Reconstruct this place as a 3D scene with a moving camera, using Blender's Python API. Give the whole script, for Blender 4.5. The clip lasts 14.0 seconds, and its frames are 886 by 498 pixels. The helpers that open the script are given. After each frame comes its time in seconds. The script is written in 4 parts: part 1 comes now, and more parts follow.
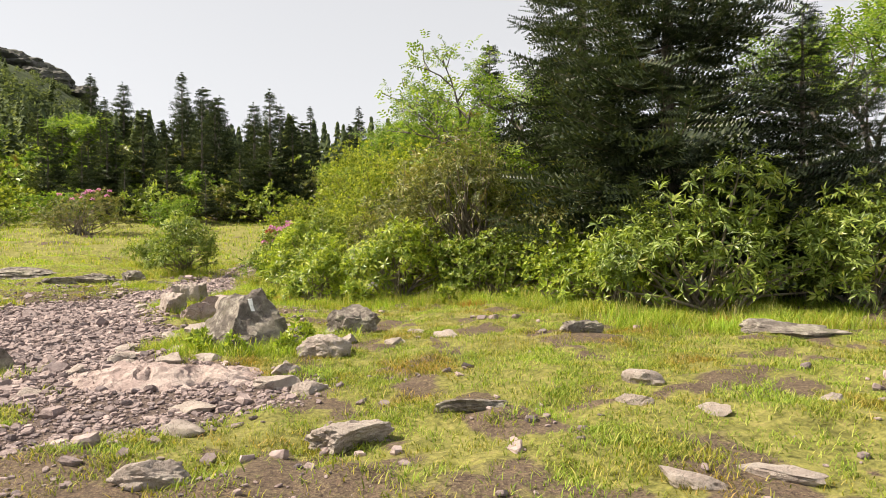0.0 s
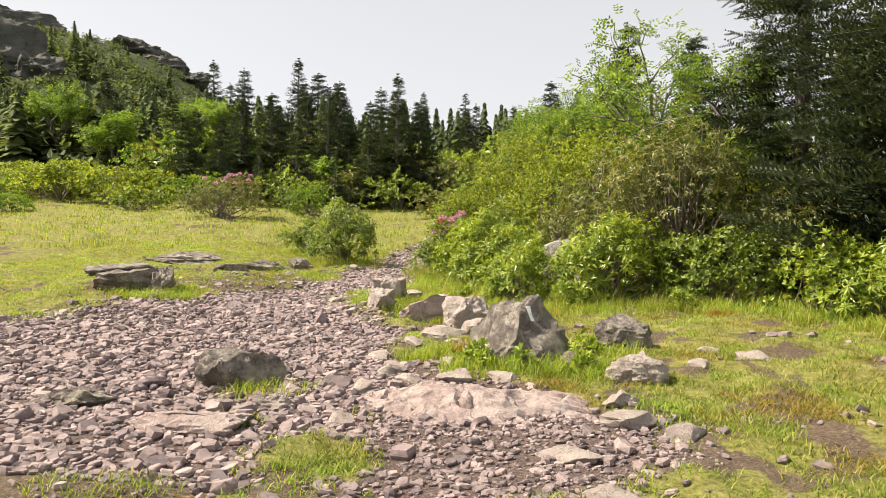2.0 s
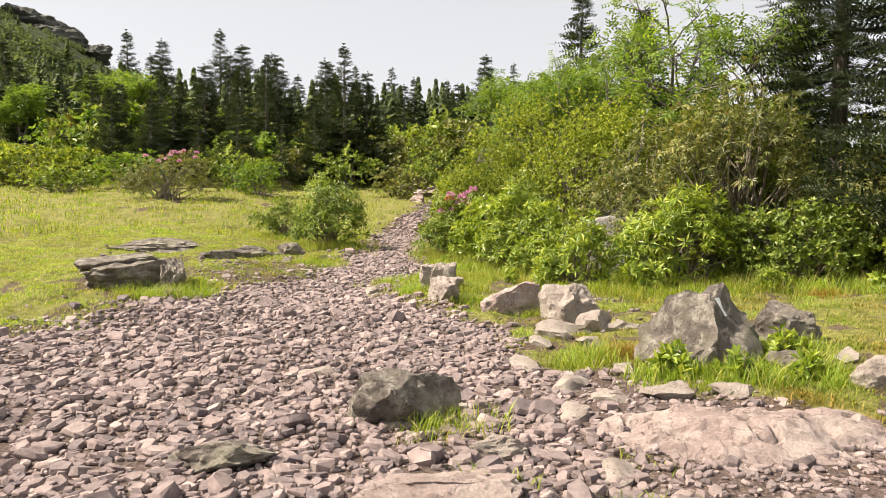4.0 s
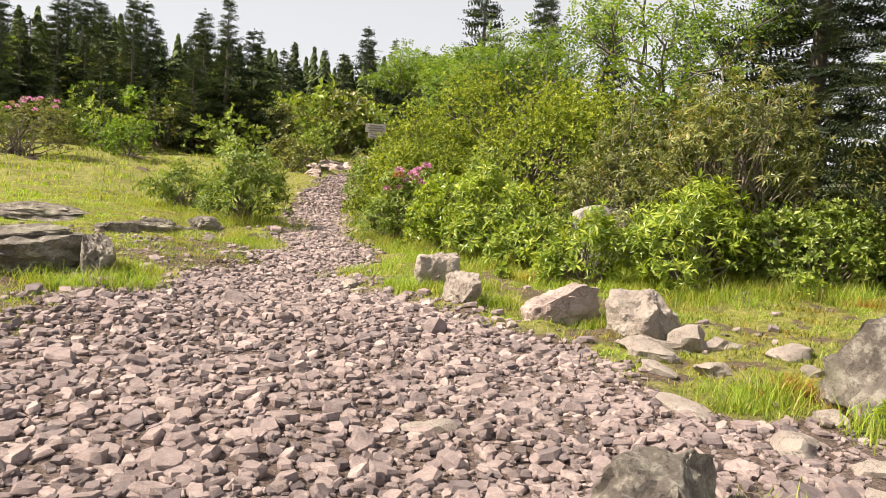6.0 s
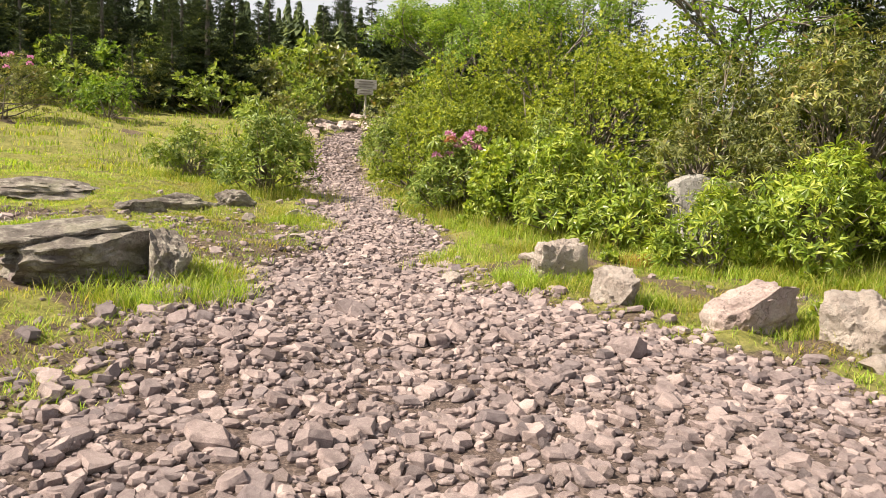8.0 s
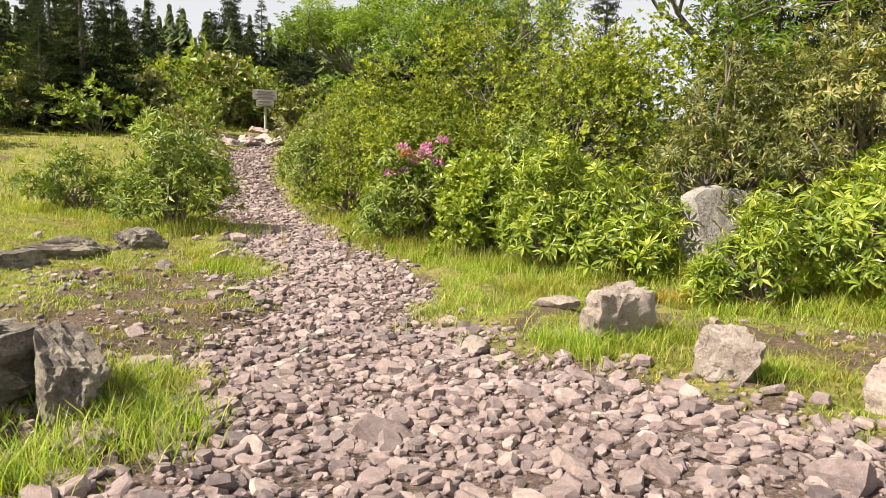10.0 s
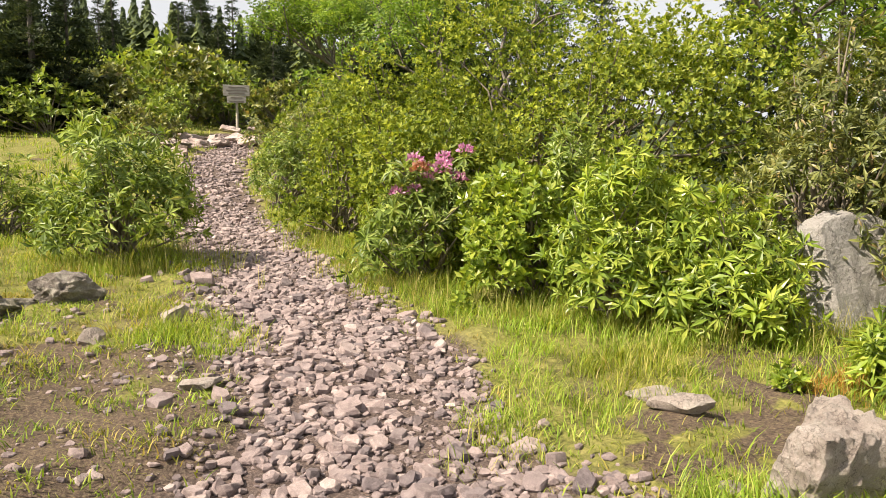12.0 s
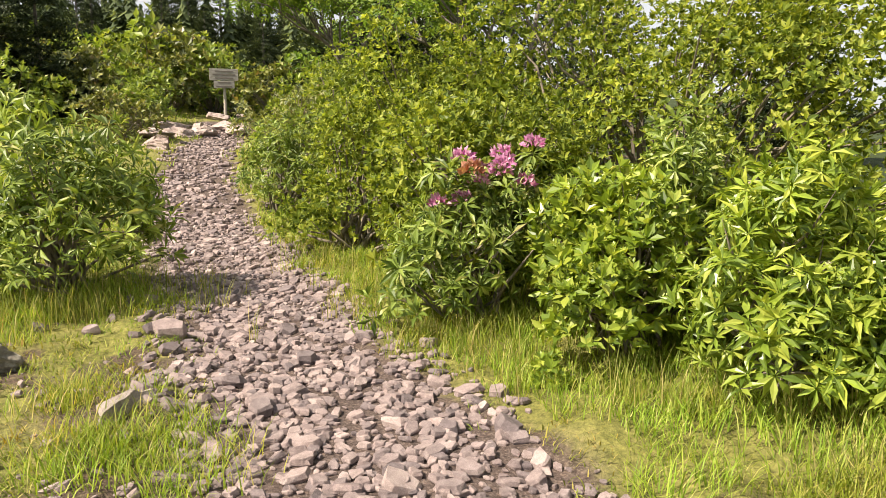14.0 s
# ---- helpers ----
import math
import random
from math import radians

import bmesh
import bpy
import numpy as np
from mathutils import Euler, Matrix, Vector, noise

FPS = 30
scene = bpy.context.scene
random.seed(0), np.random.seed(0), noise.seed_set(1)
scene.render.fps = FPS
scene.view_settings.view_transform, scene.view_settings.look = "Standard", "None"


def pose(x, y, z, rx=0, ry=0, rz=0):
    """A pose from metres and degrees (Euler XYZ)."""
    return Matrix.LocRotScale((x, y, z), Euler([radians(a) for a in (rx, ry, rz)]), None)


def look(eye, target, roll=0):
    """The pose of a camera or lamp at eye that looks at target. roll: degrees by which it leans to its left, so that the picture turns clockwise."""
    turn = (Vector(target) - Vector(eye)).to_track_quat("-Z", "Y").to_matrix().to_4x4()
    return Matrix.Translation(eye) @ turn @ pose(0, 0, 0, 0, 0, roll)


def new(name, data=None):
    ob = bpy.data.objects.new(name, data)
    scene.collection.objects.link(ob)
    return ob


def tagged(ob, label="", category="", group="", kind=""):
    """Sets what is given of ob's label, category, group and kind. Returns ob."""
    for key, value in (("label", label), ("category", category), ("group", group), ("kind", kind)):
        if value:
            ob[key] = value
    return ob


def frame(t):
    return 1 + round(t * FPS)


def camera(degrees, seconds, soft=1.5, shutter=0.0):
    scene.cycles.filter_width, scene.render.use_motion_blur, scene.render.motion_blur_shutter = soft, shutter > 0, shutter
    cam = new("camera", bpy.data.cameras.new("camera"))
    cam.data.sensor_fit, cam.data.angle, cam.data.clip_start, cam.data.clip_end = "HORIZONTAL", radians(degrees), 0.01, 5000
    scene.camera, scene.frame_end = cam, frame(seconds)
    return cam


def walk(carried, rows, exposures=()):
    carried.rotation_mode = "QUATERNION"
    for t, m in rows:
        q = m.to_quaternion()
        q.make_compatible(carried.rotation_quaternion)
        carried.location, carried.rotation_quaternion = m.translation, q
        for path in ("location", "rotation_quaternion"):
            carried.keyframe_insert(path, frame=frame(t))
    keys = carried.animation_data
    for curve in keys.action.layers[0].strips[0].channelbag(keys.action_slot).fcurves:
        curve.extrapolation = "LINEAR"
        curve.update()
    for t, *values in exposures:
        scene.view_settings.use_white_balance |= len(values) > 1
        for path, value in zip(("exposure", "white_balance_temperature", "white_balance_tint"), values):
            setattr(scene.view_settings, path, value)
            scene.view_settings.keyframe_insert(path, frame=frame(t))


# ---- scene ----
cam = camera(63.4, 14.0, soft=0.75)
PATH = [
    (0, (0.009, 0.155, 1.447), (0.488, 2.097, 1.397), -0.3),
    (0.5, (-0.556, 0.56, 1.414), (-0.336, 2.541, 1.253), 0.8),
    (1, (-1.191, 1.039, 1.386), (-1.029, 3.027, 1.236), 1.0),
    (1.5, (-1.648, 1.373, 1.46), (-1.432, 3.358, 1.347), 1.4),
    (2, (-1.972, 1.812, 1.547), (-1.734, 3.796, 1.461), 1.0),
    (2.5, (-2.445, 2.116, 1.588), (-2.257, 4.105, 1.501), 0.4),
    (3, (-2.953, 2.646, 1.546), (-2.709, 4.628, 1.436), -0.2),
    (3.5, (-3.47, 3.17, 1.512), (-3.106, 5.133, 1.387), -0.0),
    (3.7, (-3.663, 3.383, 1.517), (-3.257, 5.337, 1.385), -0.1),
    (5.8, (-5.137, 6.024, 1.397), (-4.299, 7.828, 1.188), 3.9),
    (6, (-5.228, 6.256, 1.402), (-4.371, 8.053, 1.213), 3.6),
    (6.5, (-5.471, 6.863, 1.471), (-4.589, 8.652, 1.326), 3.3),
    (7, (-5.797, 7.311, 1.48), (-4.915, 9.094, 1.274), 3.1),
    (7.2, (-5.88, 7.506, 1.476), (-4.988, 9.276, 1.212), 3.3),
    (9.3, (-6.139, 9.904, 1.522), (-5.114, 11.589, 1.191), 1.4),
    (9.5, (-6.079, 10.144, 1.524), (-5.054, 11.838, 1.24), -0.3),
    (10, (-5.859, 10.728, 1.524), (-4.675, 12.317, 1.253), 1.1),
    (10.5, (-5.612, 11.274, 1.569), (-4.463, 12.869, 1.202), -0.5),
    (11, (-5.346, 11.843, 1.623), (-4.048, 13.334, 1.321), 1.6),
    (11.1, (-5.28, 11.946, 1.61), (-3.958, 13.417, 1.315), 1.6),
    (11.5, (-5.032, 12.4, 1.671), (-3.742, 13.906, 1.407), 1.8),
    (12, (-4.87, 13.017, 1.708), (-3.633, 14.563, 1.425), 0.8),
    (12.5, (-4.636, 13.567, 1.705), (-3.404, 15.109, 1.387), 2.0),
    (13, (-4.458, 14.1, 1.703), (-3.262, 15.676, 1.404), 1.8),
    (13.5, (-4.207, 14.653, 1.745), (-2.958, 16.19, 1.466), 1.4),
    (14, (-3.858, 15.205, 1.754), (-2.608, 16.734, 1.434), 0.4),
]
walk(cam, [(t, look(eye, target, roll)) for t, eye, target, roll in PATH])

# ---- light ----
SUN_AZ, SUN_EL = radians(-77), radians(49)
world = bpy.data.worlds.new("sky")
scene.world = world
world.use_nodes = True
wn, wl = world.node_tree.nodes, world.node_tree.links
wn.clear()
sky = wn.new("ShaderNodeTexSky")
sky.sky_type, sky.sun_disc = "NISHITA", False
sky.sun_elevation, sky.sun_rotation = SUN_EL, SUN_AZ
sky.altitude, sky.air_density, sky.dust_density, sky.ozone_density = 1500, 1.0, 4.0, 1.0
haze = wn.new("ShaderNodeHueSaturation")
haze.inputs["Saturation"].default_value = 0.1
haze.inputs["Value"].default_value = 1.0
back = wn.new("ShaderNodeBackground")
back.inputs["Strength"].default_value = 0.07
wout = wn.new("ShaderNodeOutputWorld")
wl.new(sky.outputs[0], haze.inputs["Color"])
veil = wn.new("ShaderNodeMix")
veil.data_type = "RGBA"
veil.inputs[0].default_value = 0.55
veil.inputs[7].default_value = (6.2, 6.2, 6.4, 1)
wl.new(haze.outputs[0], veil.inputs[6])
wl.new(veil.outputs[2], back.inputs["Color"])
wl.new(back.outputs[0], wout.inputs["Surface"])

sun = new("sun", bpy.data.lights.new("sun", "SUN"))
sun.data.energy, sun.data.angle, sun.data.color = 5.0, radians(0.6), (1.0, 0.875, 0.72)
to_sun = Vector((math.sin(SUN_AZ) * math.cos(SUN_EL), math.cos(SUN_AZ) * math.cos(SUN_EL), math.sin(SUN_EL)))
sun.matrix_world = look(to_sun * 60, (0, 0, 0))
scene.view_settings.exposure = 1.12


# ---- materials ----
def material(name):
    m = bpy.data.materials.new(name)
    m.use_nodes = True
    nt = m.node_tree
    nt.nodes.clear()
    out = nt.nodes.new("ShaderNodeOutputMaterial")
    bsdf = nt.nodes.new("ShaderNodeBsdfPrincipled")
    nt.links.new(bsdf.outputs[0], out.inputs["Surface"])
    return m, nt, bsdf, out


def noise_node(nt, scale, detail=4.0, rough=0.6, kind="ShaderNodeTexNoise", source="Object"):
    co = nt.nodes.new("ShaderNodeTexCoord")
    n = nt.nodes.new(kind)
    n.inputs["Scale"].default_value = scale
    if kind == "ShaderNodeTexNoise":
        n.inputs["Detail"].default_value, n.inputs["Roughness"].default_value = detail, rough
    nt.links.new(co.outputs[source], n.inputs["Vector"])
    return n


def ramp_node(nt, source, stops):
    r = nt.nodes.new("ShaderNodeValToRGB")
    el = r.color_ramp.elements
    while len(el) < len(stops):
        el.new(0.5)
    for e, (p, c) in zip(el, stops):
        e.position, e.color = p, (*c, 1)
    nt.links.new(source, r.inputs[0])
    return r


def mix_node(nt, a, b, fac, blend="MIX"):
    m = nt.nodes.new("ShaderNodeMix")
    m.data_type, m.blend_type = "RGBA", blend
    for v, i in ((fac, 0), (a, 6), (b, 7)):
        if isinstance(v, (int, float)):
            m.inputs[i].default_value = v
        elif isinstance(v, tuple):
            m.inputs[i].default_value = (*v, 1)
        else:
            nt.links.new(v, m.inputs[i])
    return m.outputs[2]


def bump_node(nt, height, bsdf, strength, distance):
    b = nt.nodes.new("ShaderNodeBump")
    b.inputs["Strength"].default_value, b.inputs["Distance"].default_value = strength, distance
    nt.links.new(height, b.inputs["Height"])
    nt.links.new(b.outputs[0], bsdf.inputs["Normal"])


def leaf_material(name, stops, rough=0.45, through_light=0.35, spec=0.4, patch=0.6, tint=(1.4, 1.35, 0.65), tones=((0.3, (0.62, 0.66, 0.6)), (0.7, (1.25, 1.2, 1.0)))):
    """Leaves: each leaf has a tone of its own, and patches of the plant are lighter or yellower; light passes through."""
    m, nt, bsdf, out = material(name)
    geo = nt.nodes.new("ShaderNodeNewGeometry")
    tone = ramp_node(nt, geo.outputs["Random Per Island"], stops)
    big = noise_node(nt, patch, 2.0)
    lift = ramp_node(nt, big.outputs[0], tones)
    col = mix_node(nt, tone.outputs[0], lift.outputs[0], 1.0, "MULTIPLY")
    nt.links.new(col, bsdf.inputs["Base Color"])
    bsdf.inputs["Roughness"].default_value = rough
    bsdf.inputs["Specular IOR Level"].default_value = spec
    tr = nt.nodes.new("ShaderNodeBsdfTranslucent")
    warm = mix_node(nt, col, tint, 1.0, "MULTIPLY")
    nt.links.new(warm, tr.inputs["Color"])
    mx = nt.nodes.new("ShaderNodeMixShader")
    mx.inputs[0].default_value = through_light
    nt.links.new(bsdf.outputs[0], mx.inputs[1])
    nt.links.new(tr.outputs[0], mx.inputs[2])
    nt.links.new(mx.outputs[0], out.inputs["Surface"])
    return m


def rock_material(name, stops, lichen=(0.42, 0.43, 0.36), amount=0.5, moss=0.0, scale=1.0, each=False):
    m, nt, bsdf, out = material(name)
    n1 = noise_node(nt, 2.2 * scale, 8.0, 0.65)
    n2 = noise_node(nt, 9.0 * scale, 6.0, 0.7)
    n3 = noise_node(nt, 60.0 * scale, 3.0, 0.6)
    base = ramp_node(nt, n1.outputs[0], stops)
    spots = ramp_node(nt, n2.outputs[0], [(0.5, (0, 0, 0)), (0.62, (amount, amount, amount))])
    col = mix_node(nt, base.outputs[0], lichen, spots.outputs[0])
    grain = ramp_node(nt, n3.outputs[0], [(0.25, (0.72, 0.72, 0.72)), (0.75, (1.2, 1.2, 1.2))])
    col = mix_node(nt, col, grain.outputs[0], 1.0, "MULTIPLY")
    if each:
        info = nt.nodes.new("ShaderNodeNewGeometry" if each == "island" else "ShaderNodeObjectInfo")
        tint = ramp_node(nt, info.outputs["Random Per Island" if each == "island" else "Random"],
                         [(0.0, (0.58, 0.56, 0.59)), (0.25, (0.87, 0.82, 0.82)), (0.7, (1.05, 0.97, 0.95)), (1.0, (1.45, 1.37, 1.32))])
        col = mix_node(nt, col, tint.outputs[0], 1.0, "MULTIPLY")
    if moss:
        geo = nt.nodes.new("ShaderNodeNewGeometry")
        mo = noise_node(nt, 3.0, 5.0)
        mk = ramp_node(nt, mo.outputs[0], [(0.52, (0, 0, 0)), (0.66, (moss, moss, moss))])
        col = mix_node(nt, col, (0.10, 0.115, 0.03), mk.outputs[0])
    if each:
        scale *= 0.6
    seam = noise_node(nt, 3.2 * scale, 5.0, 0.6)
    line = ramp_node(nt, seam.outputs[0], [(0.485, (1, 1, 1)), (0.5, (0.35, 0.33, 0.32)), (0.515, (1, 1, 1))])
    col = mix_node(nt, col, line.outputs[0], 0.0 if each else 0.7, "MULTIPLY")
    nt.links.new(col, bsdf.inputs["Base Color"])
    bsdf.inputs["Roughness"].default_value = 0.85
    bsdf.inputs["Specular IOR Level"].default_value = 0.3
    crack = noise_node(nt, 14.0 * scale, 9.0, 0.75)
    bump_node(nt, crack.outputs[0], bsdf, 0.9 if each else 0.9, 0.02 if each else 0.06 / scale ** 0.5)
    return m


def wood_material(name, dark, light, scale=(14, 14, 1.2)):
    m, nt, bsdf, out = material(name)
    co = nt.nodes.new("ShaderNodeTexCoord")
    mp = nt.nodes.new("ShaderNodeMapping")
    mp.inputs["Scale"].default_value = scale
    n = nt.nodes.new("ShaderNodeTexNoise")
    n.inputs["Scale"].default_value, n.inputs["Detail"].default_value = 3.0, 8.0
    nt.links.new(co.outputs["Object"], mp.inputs["Vector"])
    nt.links.new(mp.outputs[0], n.inputs["Vector"])
    r = ramp_node(nt, n.outputs[0], [(0.3, dark), (0.7, light)])
    nt.links.new(r.outputs[0], bsdf.inputs["Base Color"])
    bsdf.inputs["Roughness"].default_value = 0.85
    bump_node(nt, n.outputs[0], bsdf, 0.6, 0.01)
    return m


M_RHODO = leaf_material("rhododendron_leaf", [(0.0, (0.07, 0.115, 0.02)), (0.5, (0.205, 0.28, 0.05)), (0.85, (0.32, 0.4, 0.095)), (1.0, (0.42, 0.42, 0.15))], 0.42, 0.33, 0.4)
M_RHODO_BRIGHT = leaf_material("young_rhododendron_leaf", [(0.0, (0.1, 0.16, 0.022)), (0.5, (0.28, 0.38, 0.05)), (1.0, (0.48, 0.52, 0.1))], 0.36, 0.38, 0.5)
M_RHODO_OLIVE = leaf_material("old_rhododendron_leaf", [(0.0, (0.07, 0.09, 0.03)), (0.5, (0.17, 0.19, 0.055)), (0.9, (0.3, 0.31, 0.1)), (1.0, (0.3, 0.2, 0.1))], 0.42, 0.28, 0.45)
M_SHRUB = leaf_material("yellow_green_leaf", [(0.0, (0.075, 0.12, 0.018)), (0.5, (0.225, 0.29, 0.042)), (1.0, (0.42, 0.45, 0.08))], 0.5, 0.4, 0.3)
M_ASH = leaf_material("light_green_leaf", [(0.0, (0.09, 0.16, 0.025)), (0.6, (0.17, 0.27, 0.045)), (1.0, (0.28, 0.36, 0.08))], 0.5, 0.45, 0.3)
M_SPRUCE = leaf_material("spruce_needle", [(0.0, (0.022, 0.035, 0.022)), (0.6, (0.036, 0.054, 0.03)), (0.95, (0.07, 0.09, 0.042)), (1.0, (0.095, 0.095, 0.05))], 0.5, 0.2, 0.4)
M_FAR_SPRUCE = leaf_material("far_spruce_needle", [(0.0, (0.026, 0.04, 0.024)), (0.7, (0.055, 0.078, 0.04)), (1.0, (0.11, 0.13, 0.055))], 0.6, 0.15, 0.2)
# The hill's aerial haze is put into these leaf colours: paler and bluer.
M_FAR_WOOD = leaf_material("hazed_far_wood_leaf", [(0.0, (0.075, 0.1, 0.065)), (0.6, (0.14, 0.18, 0.095)), (1.0, (0.22, 0.265, 0.115))], 0.7, 0.3, 0.1, 0.05)
M_GRASS = leaf_material("grass_blade", [(0.0, (0.1, 0.135, 0.022)), (0.45, (0.2, 0.25, 0.042)), (0.75, (0.32, 0.35, 0.075)), (1.0, (0.48, 0.4, 0.18))], 0.6, 0.35, 0.2, 1.1, (1.4, 1.3, 0.5), ((0.34, (0.95, 0.7, 0.6)), (0.43, (0.95, 0.9, 0.72)), (0.55, (0.85, 1.0, 0.68)), (0.68, (1.05, 1.28, 0.8))))
M_LUSH = leaf_material("lush_grass_blade", [(0.0, (0.13, 0.2, 0.025)), (0.5, (0.25, 0.35, 0.045)), (0.8, (0.38, 0.43, 0.09)), (1.0, (0.5, 0.45, 0.22))], 0.5, 0.42, 0.25, 1.2, (1.4, 1.35, 0.5), ((0.34, (1.02, 0.88, 0.8)), (0.5, (0.95, 0.95, 0.8)), (0.68, (1.1, 1.2, 0.9))))
M_TALL = leaf_material("seeding_grass_blade", [(0.0, (0.13, 0.18, 0.03)), (0.5, (0.24, 0.28, 0.06)), (0.8, (0.4, 0.37, 0.13)), (1.0, (0.52, 0.43, 0.24))], 0.55, 0.4, 0.2, 1.2)
M_BLOSSOM = leaf_material("pink_petal", [(0.0, (0.52, 0.16, 0.42)), (0.6, (0.7, 0.33, 0.6)), (1.0, (0.85, 0.58, 0.75))], 0.5, 0.4, 0.3, tint=(1.1, 0.9, 1.15))
M_BUD = leaf_material("faded_petal", [(0.0, (0.3, 0.08, 0.06)), (1.0, (0.5, 0.28, 0.2))], 0.6, 0.25, 0.2)
M_RUST = leaf_material("rusty_sedge", [(0.0, (0.26, 0.13, 0.03)), (1.0, (0.45, 0.27, 0.07))], 0.6, 0.3, 0.2)
M_ROCK = rock_material("grey_rock", [(0.28, (0.06, 0.05, 0.043)), (0.45, (0.17, 0.145, 0.125)), (0.58, (0.27, 0.235, 0.2)), (0.72, (0.42, 0.37, 0.32))], (0.46, 0.43, 0.36), 0.55, 0.35)
M_PINK_ROCK = rock_material("pinkish_bedrock", [(0.28, (0.19, 0.14, 0.13)), (0.5, (0.44, 0.345, 0.315)), (0.75, (0.6, 0.505, 0.46))], (0.52, 0.45, 0.405), 0.4, 0.08)
M_PALE_ROCK = rock_material("pale_stone", [(0.3, (0.27, 0.22, 0.19)), (0.6, (0.47, 0.405, 0.355)), (0.8, (0.57, 0.51, 0.455))], (0.34, 0.31, 0.275), 0.5, 0.08, 2.0)
M_STONE = rock_material("loose_stone", [(0.25, (0.15, 0.122, 0.118)), (0.55, (0.295, 0.248, 0.24)), (0.8, (0.41, 0.36, 0.345))], (0.4, 0.355, 0.335), 0.4, 0.0, 4.0, "island")
M_STONE_PART = rock_material("single_loose_stone", [(0.25, (0.15, 0.122, 0.118)), (0.55, (0.295, 0.248, 0.24)), (0.8, (0.41, 0.36, 0.345))], (0.4, 0.355, 0.335), 0.4, 0.0, 4.0, "object")
M_BOULDER = rock_material("smooth_grey_rock", [(0.3, (0.28, 0.26, 0.24)), (0.55, (0.38, 0.355, 0.33)), (0.8, (0.46, 0.43, 0.4))], (0.3, 0.3, 0.27), 0.35, 0.05)
M_BARK = wood_material("grey_brown_bark", (0.07, 0.055, 0.045), (0.2, 0.175, 0.15))
M_TWIG = wood_material("grey_twig", (0.11, 0.09, 0.065), (0.27, 0.23, 0.18))
M_SIGN = wood_material("weathered_sign_wood", (0.27, 0.25, 0.22), (0.46, 0.43, 0.39), (1.5, 10, 10))
M_POST = wood_material("pale_weathered_post", (0.3, 0.27, 0.22), (0.5, 0.46, 0.4))
M_LETTER, _nt, _b, _o = material("carved_letter")
_b.inputs["Base Color"].default_value, _b.inputs["Roughness"].default_value = (0.17, 0.15, 0.13, 1), 0.8
M_PAINT, _nt, _b, _o = material("white_blaze_paint")
_w = ramp_node(_nt, noise_node(_nt, 40, 5).outputs[0], [(0.35, (0.55, 0.55, 0.53)), (0.5, (0.8, 0.8, 0.78))])
_nt.links.new(_w.outputs[0], _b.inputs["Base Color"])
_b.inputs["Roughness"].default_value = 0.7


def ground_material():
    """Soil, thatch of grass and fine gravel; the ground's own attributes tell where each lies."""
    m, nt, bsdf, out = material("ground_cover")
    att = {}
    for key in ("gravel", "grass", "wild"):
        a = nt.nodes.new("ShaderNodeAttribute")
        a.attribute_name = key
        att[key] = a.outputs["Fac"]
    n1, n2, n3 = noise_node(nt, 0.9, 6), noise_node(nt, 7, 6, 0.7), noise_node(nt, 55, 4, 0.7)
    soil = ramp_node(nt, n2.outputs[0], [(0.3, (0.055, 0.036, 0.027)), (0.5, (0.115, 0.08, 0.06)), (0.7, (0.165, 0.135, 0.07))])
    turf = ramp_node(nt, n2.outputs[0], [(0.25, (0.06, 0.062, 0.018)), (0.42, (0.14, 0.14, 0.036)), (0.56, (0.2, 0.195, 0.056)), (0.75, (0.3, 0.25, 0.1))])
    # Grit under the stones; its colour is darkened for shade in their gaps.
    grit = ramp_node(nt, n3.outputs[0], [(0.3, (0.05, 0.036, 0.032)), (0.5, (0.105, 0.078, 0.068)), (0.7, (0.22, 0.175, 0.155))])
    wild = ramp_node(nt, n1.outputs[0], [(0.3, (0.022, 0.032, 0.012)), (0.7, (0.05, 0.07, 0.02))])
    edge = nt.nodes.new("ShaderNodeMath")
    edge.operation = "MULTIPLY_ADD"
    edge.inputs[1].default_value, edge.inputs[2].default_value = 0.9, -0.45
    nt.links.new(n2.outputs[0], edge.inputs[0])
    add = nt.nodes.new("ShaderNodeMath")
    nt.links.new(att["grass"], add.inputs[0])
    nt.links.new(edge.outputs[0], add.inputs[1])
    gm = ramp_node(nt, add.outputs[0], [(0.35, (0, 0, 0)), (0.65, (1, 1, 1))])
    fleck = ramp_node(nt, n3.outputs[0], [(0.34, (0.035, 0.025, 0.02)), (0.5, (0.11, 0.08, 0.062)), (0.6, (0.15, 0.125, 0.065)), (0.72, (0.3, 0.235, 0.19))])
    earth = mix_node(nt, soil.outputs[0], fleck.outputs[0], 0.75)
    litter = noise_node(nt, 24, 5, 0.75)
    thatch = ramp_node(nt, litter.outputs[0], [(0.34, (0.5, 0.48, 0.44)), (0.5, (1, 1, 1)), (0.66, (1.5, 1.42, 1.3))])
    c = mix_node(nt, earth, turf.outputs[0], gm.outputs[0])
    c = mix_node(nt, c, grit.outputs[0], att["gravel"])
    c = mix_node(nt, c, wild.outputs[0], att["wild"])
    c = mix_node(nt, c, thatch.outputs[0], 0.85, "MULTIPLY")
    nt.links.new(c, bsdf.inputs["Base Color"])
    bsdf.inputs["Roughness"].default_value = 0.95
    bsdf.inputs["Specular IOR Level"].default_value = 0.2
    hgt = mix_node(nt, n2.outputs[0], n3.outputs[0], 0.5)
    bump_node(nt, hgt, bsdf, 0.8, 0.05)
    return m


M_GROUND = ground_material()

# ---- shape tools ----
RNG = np.random.default_rng(7)


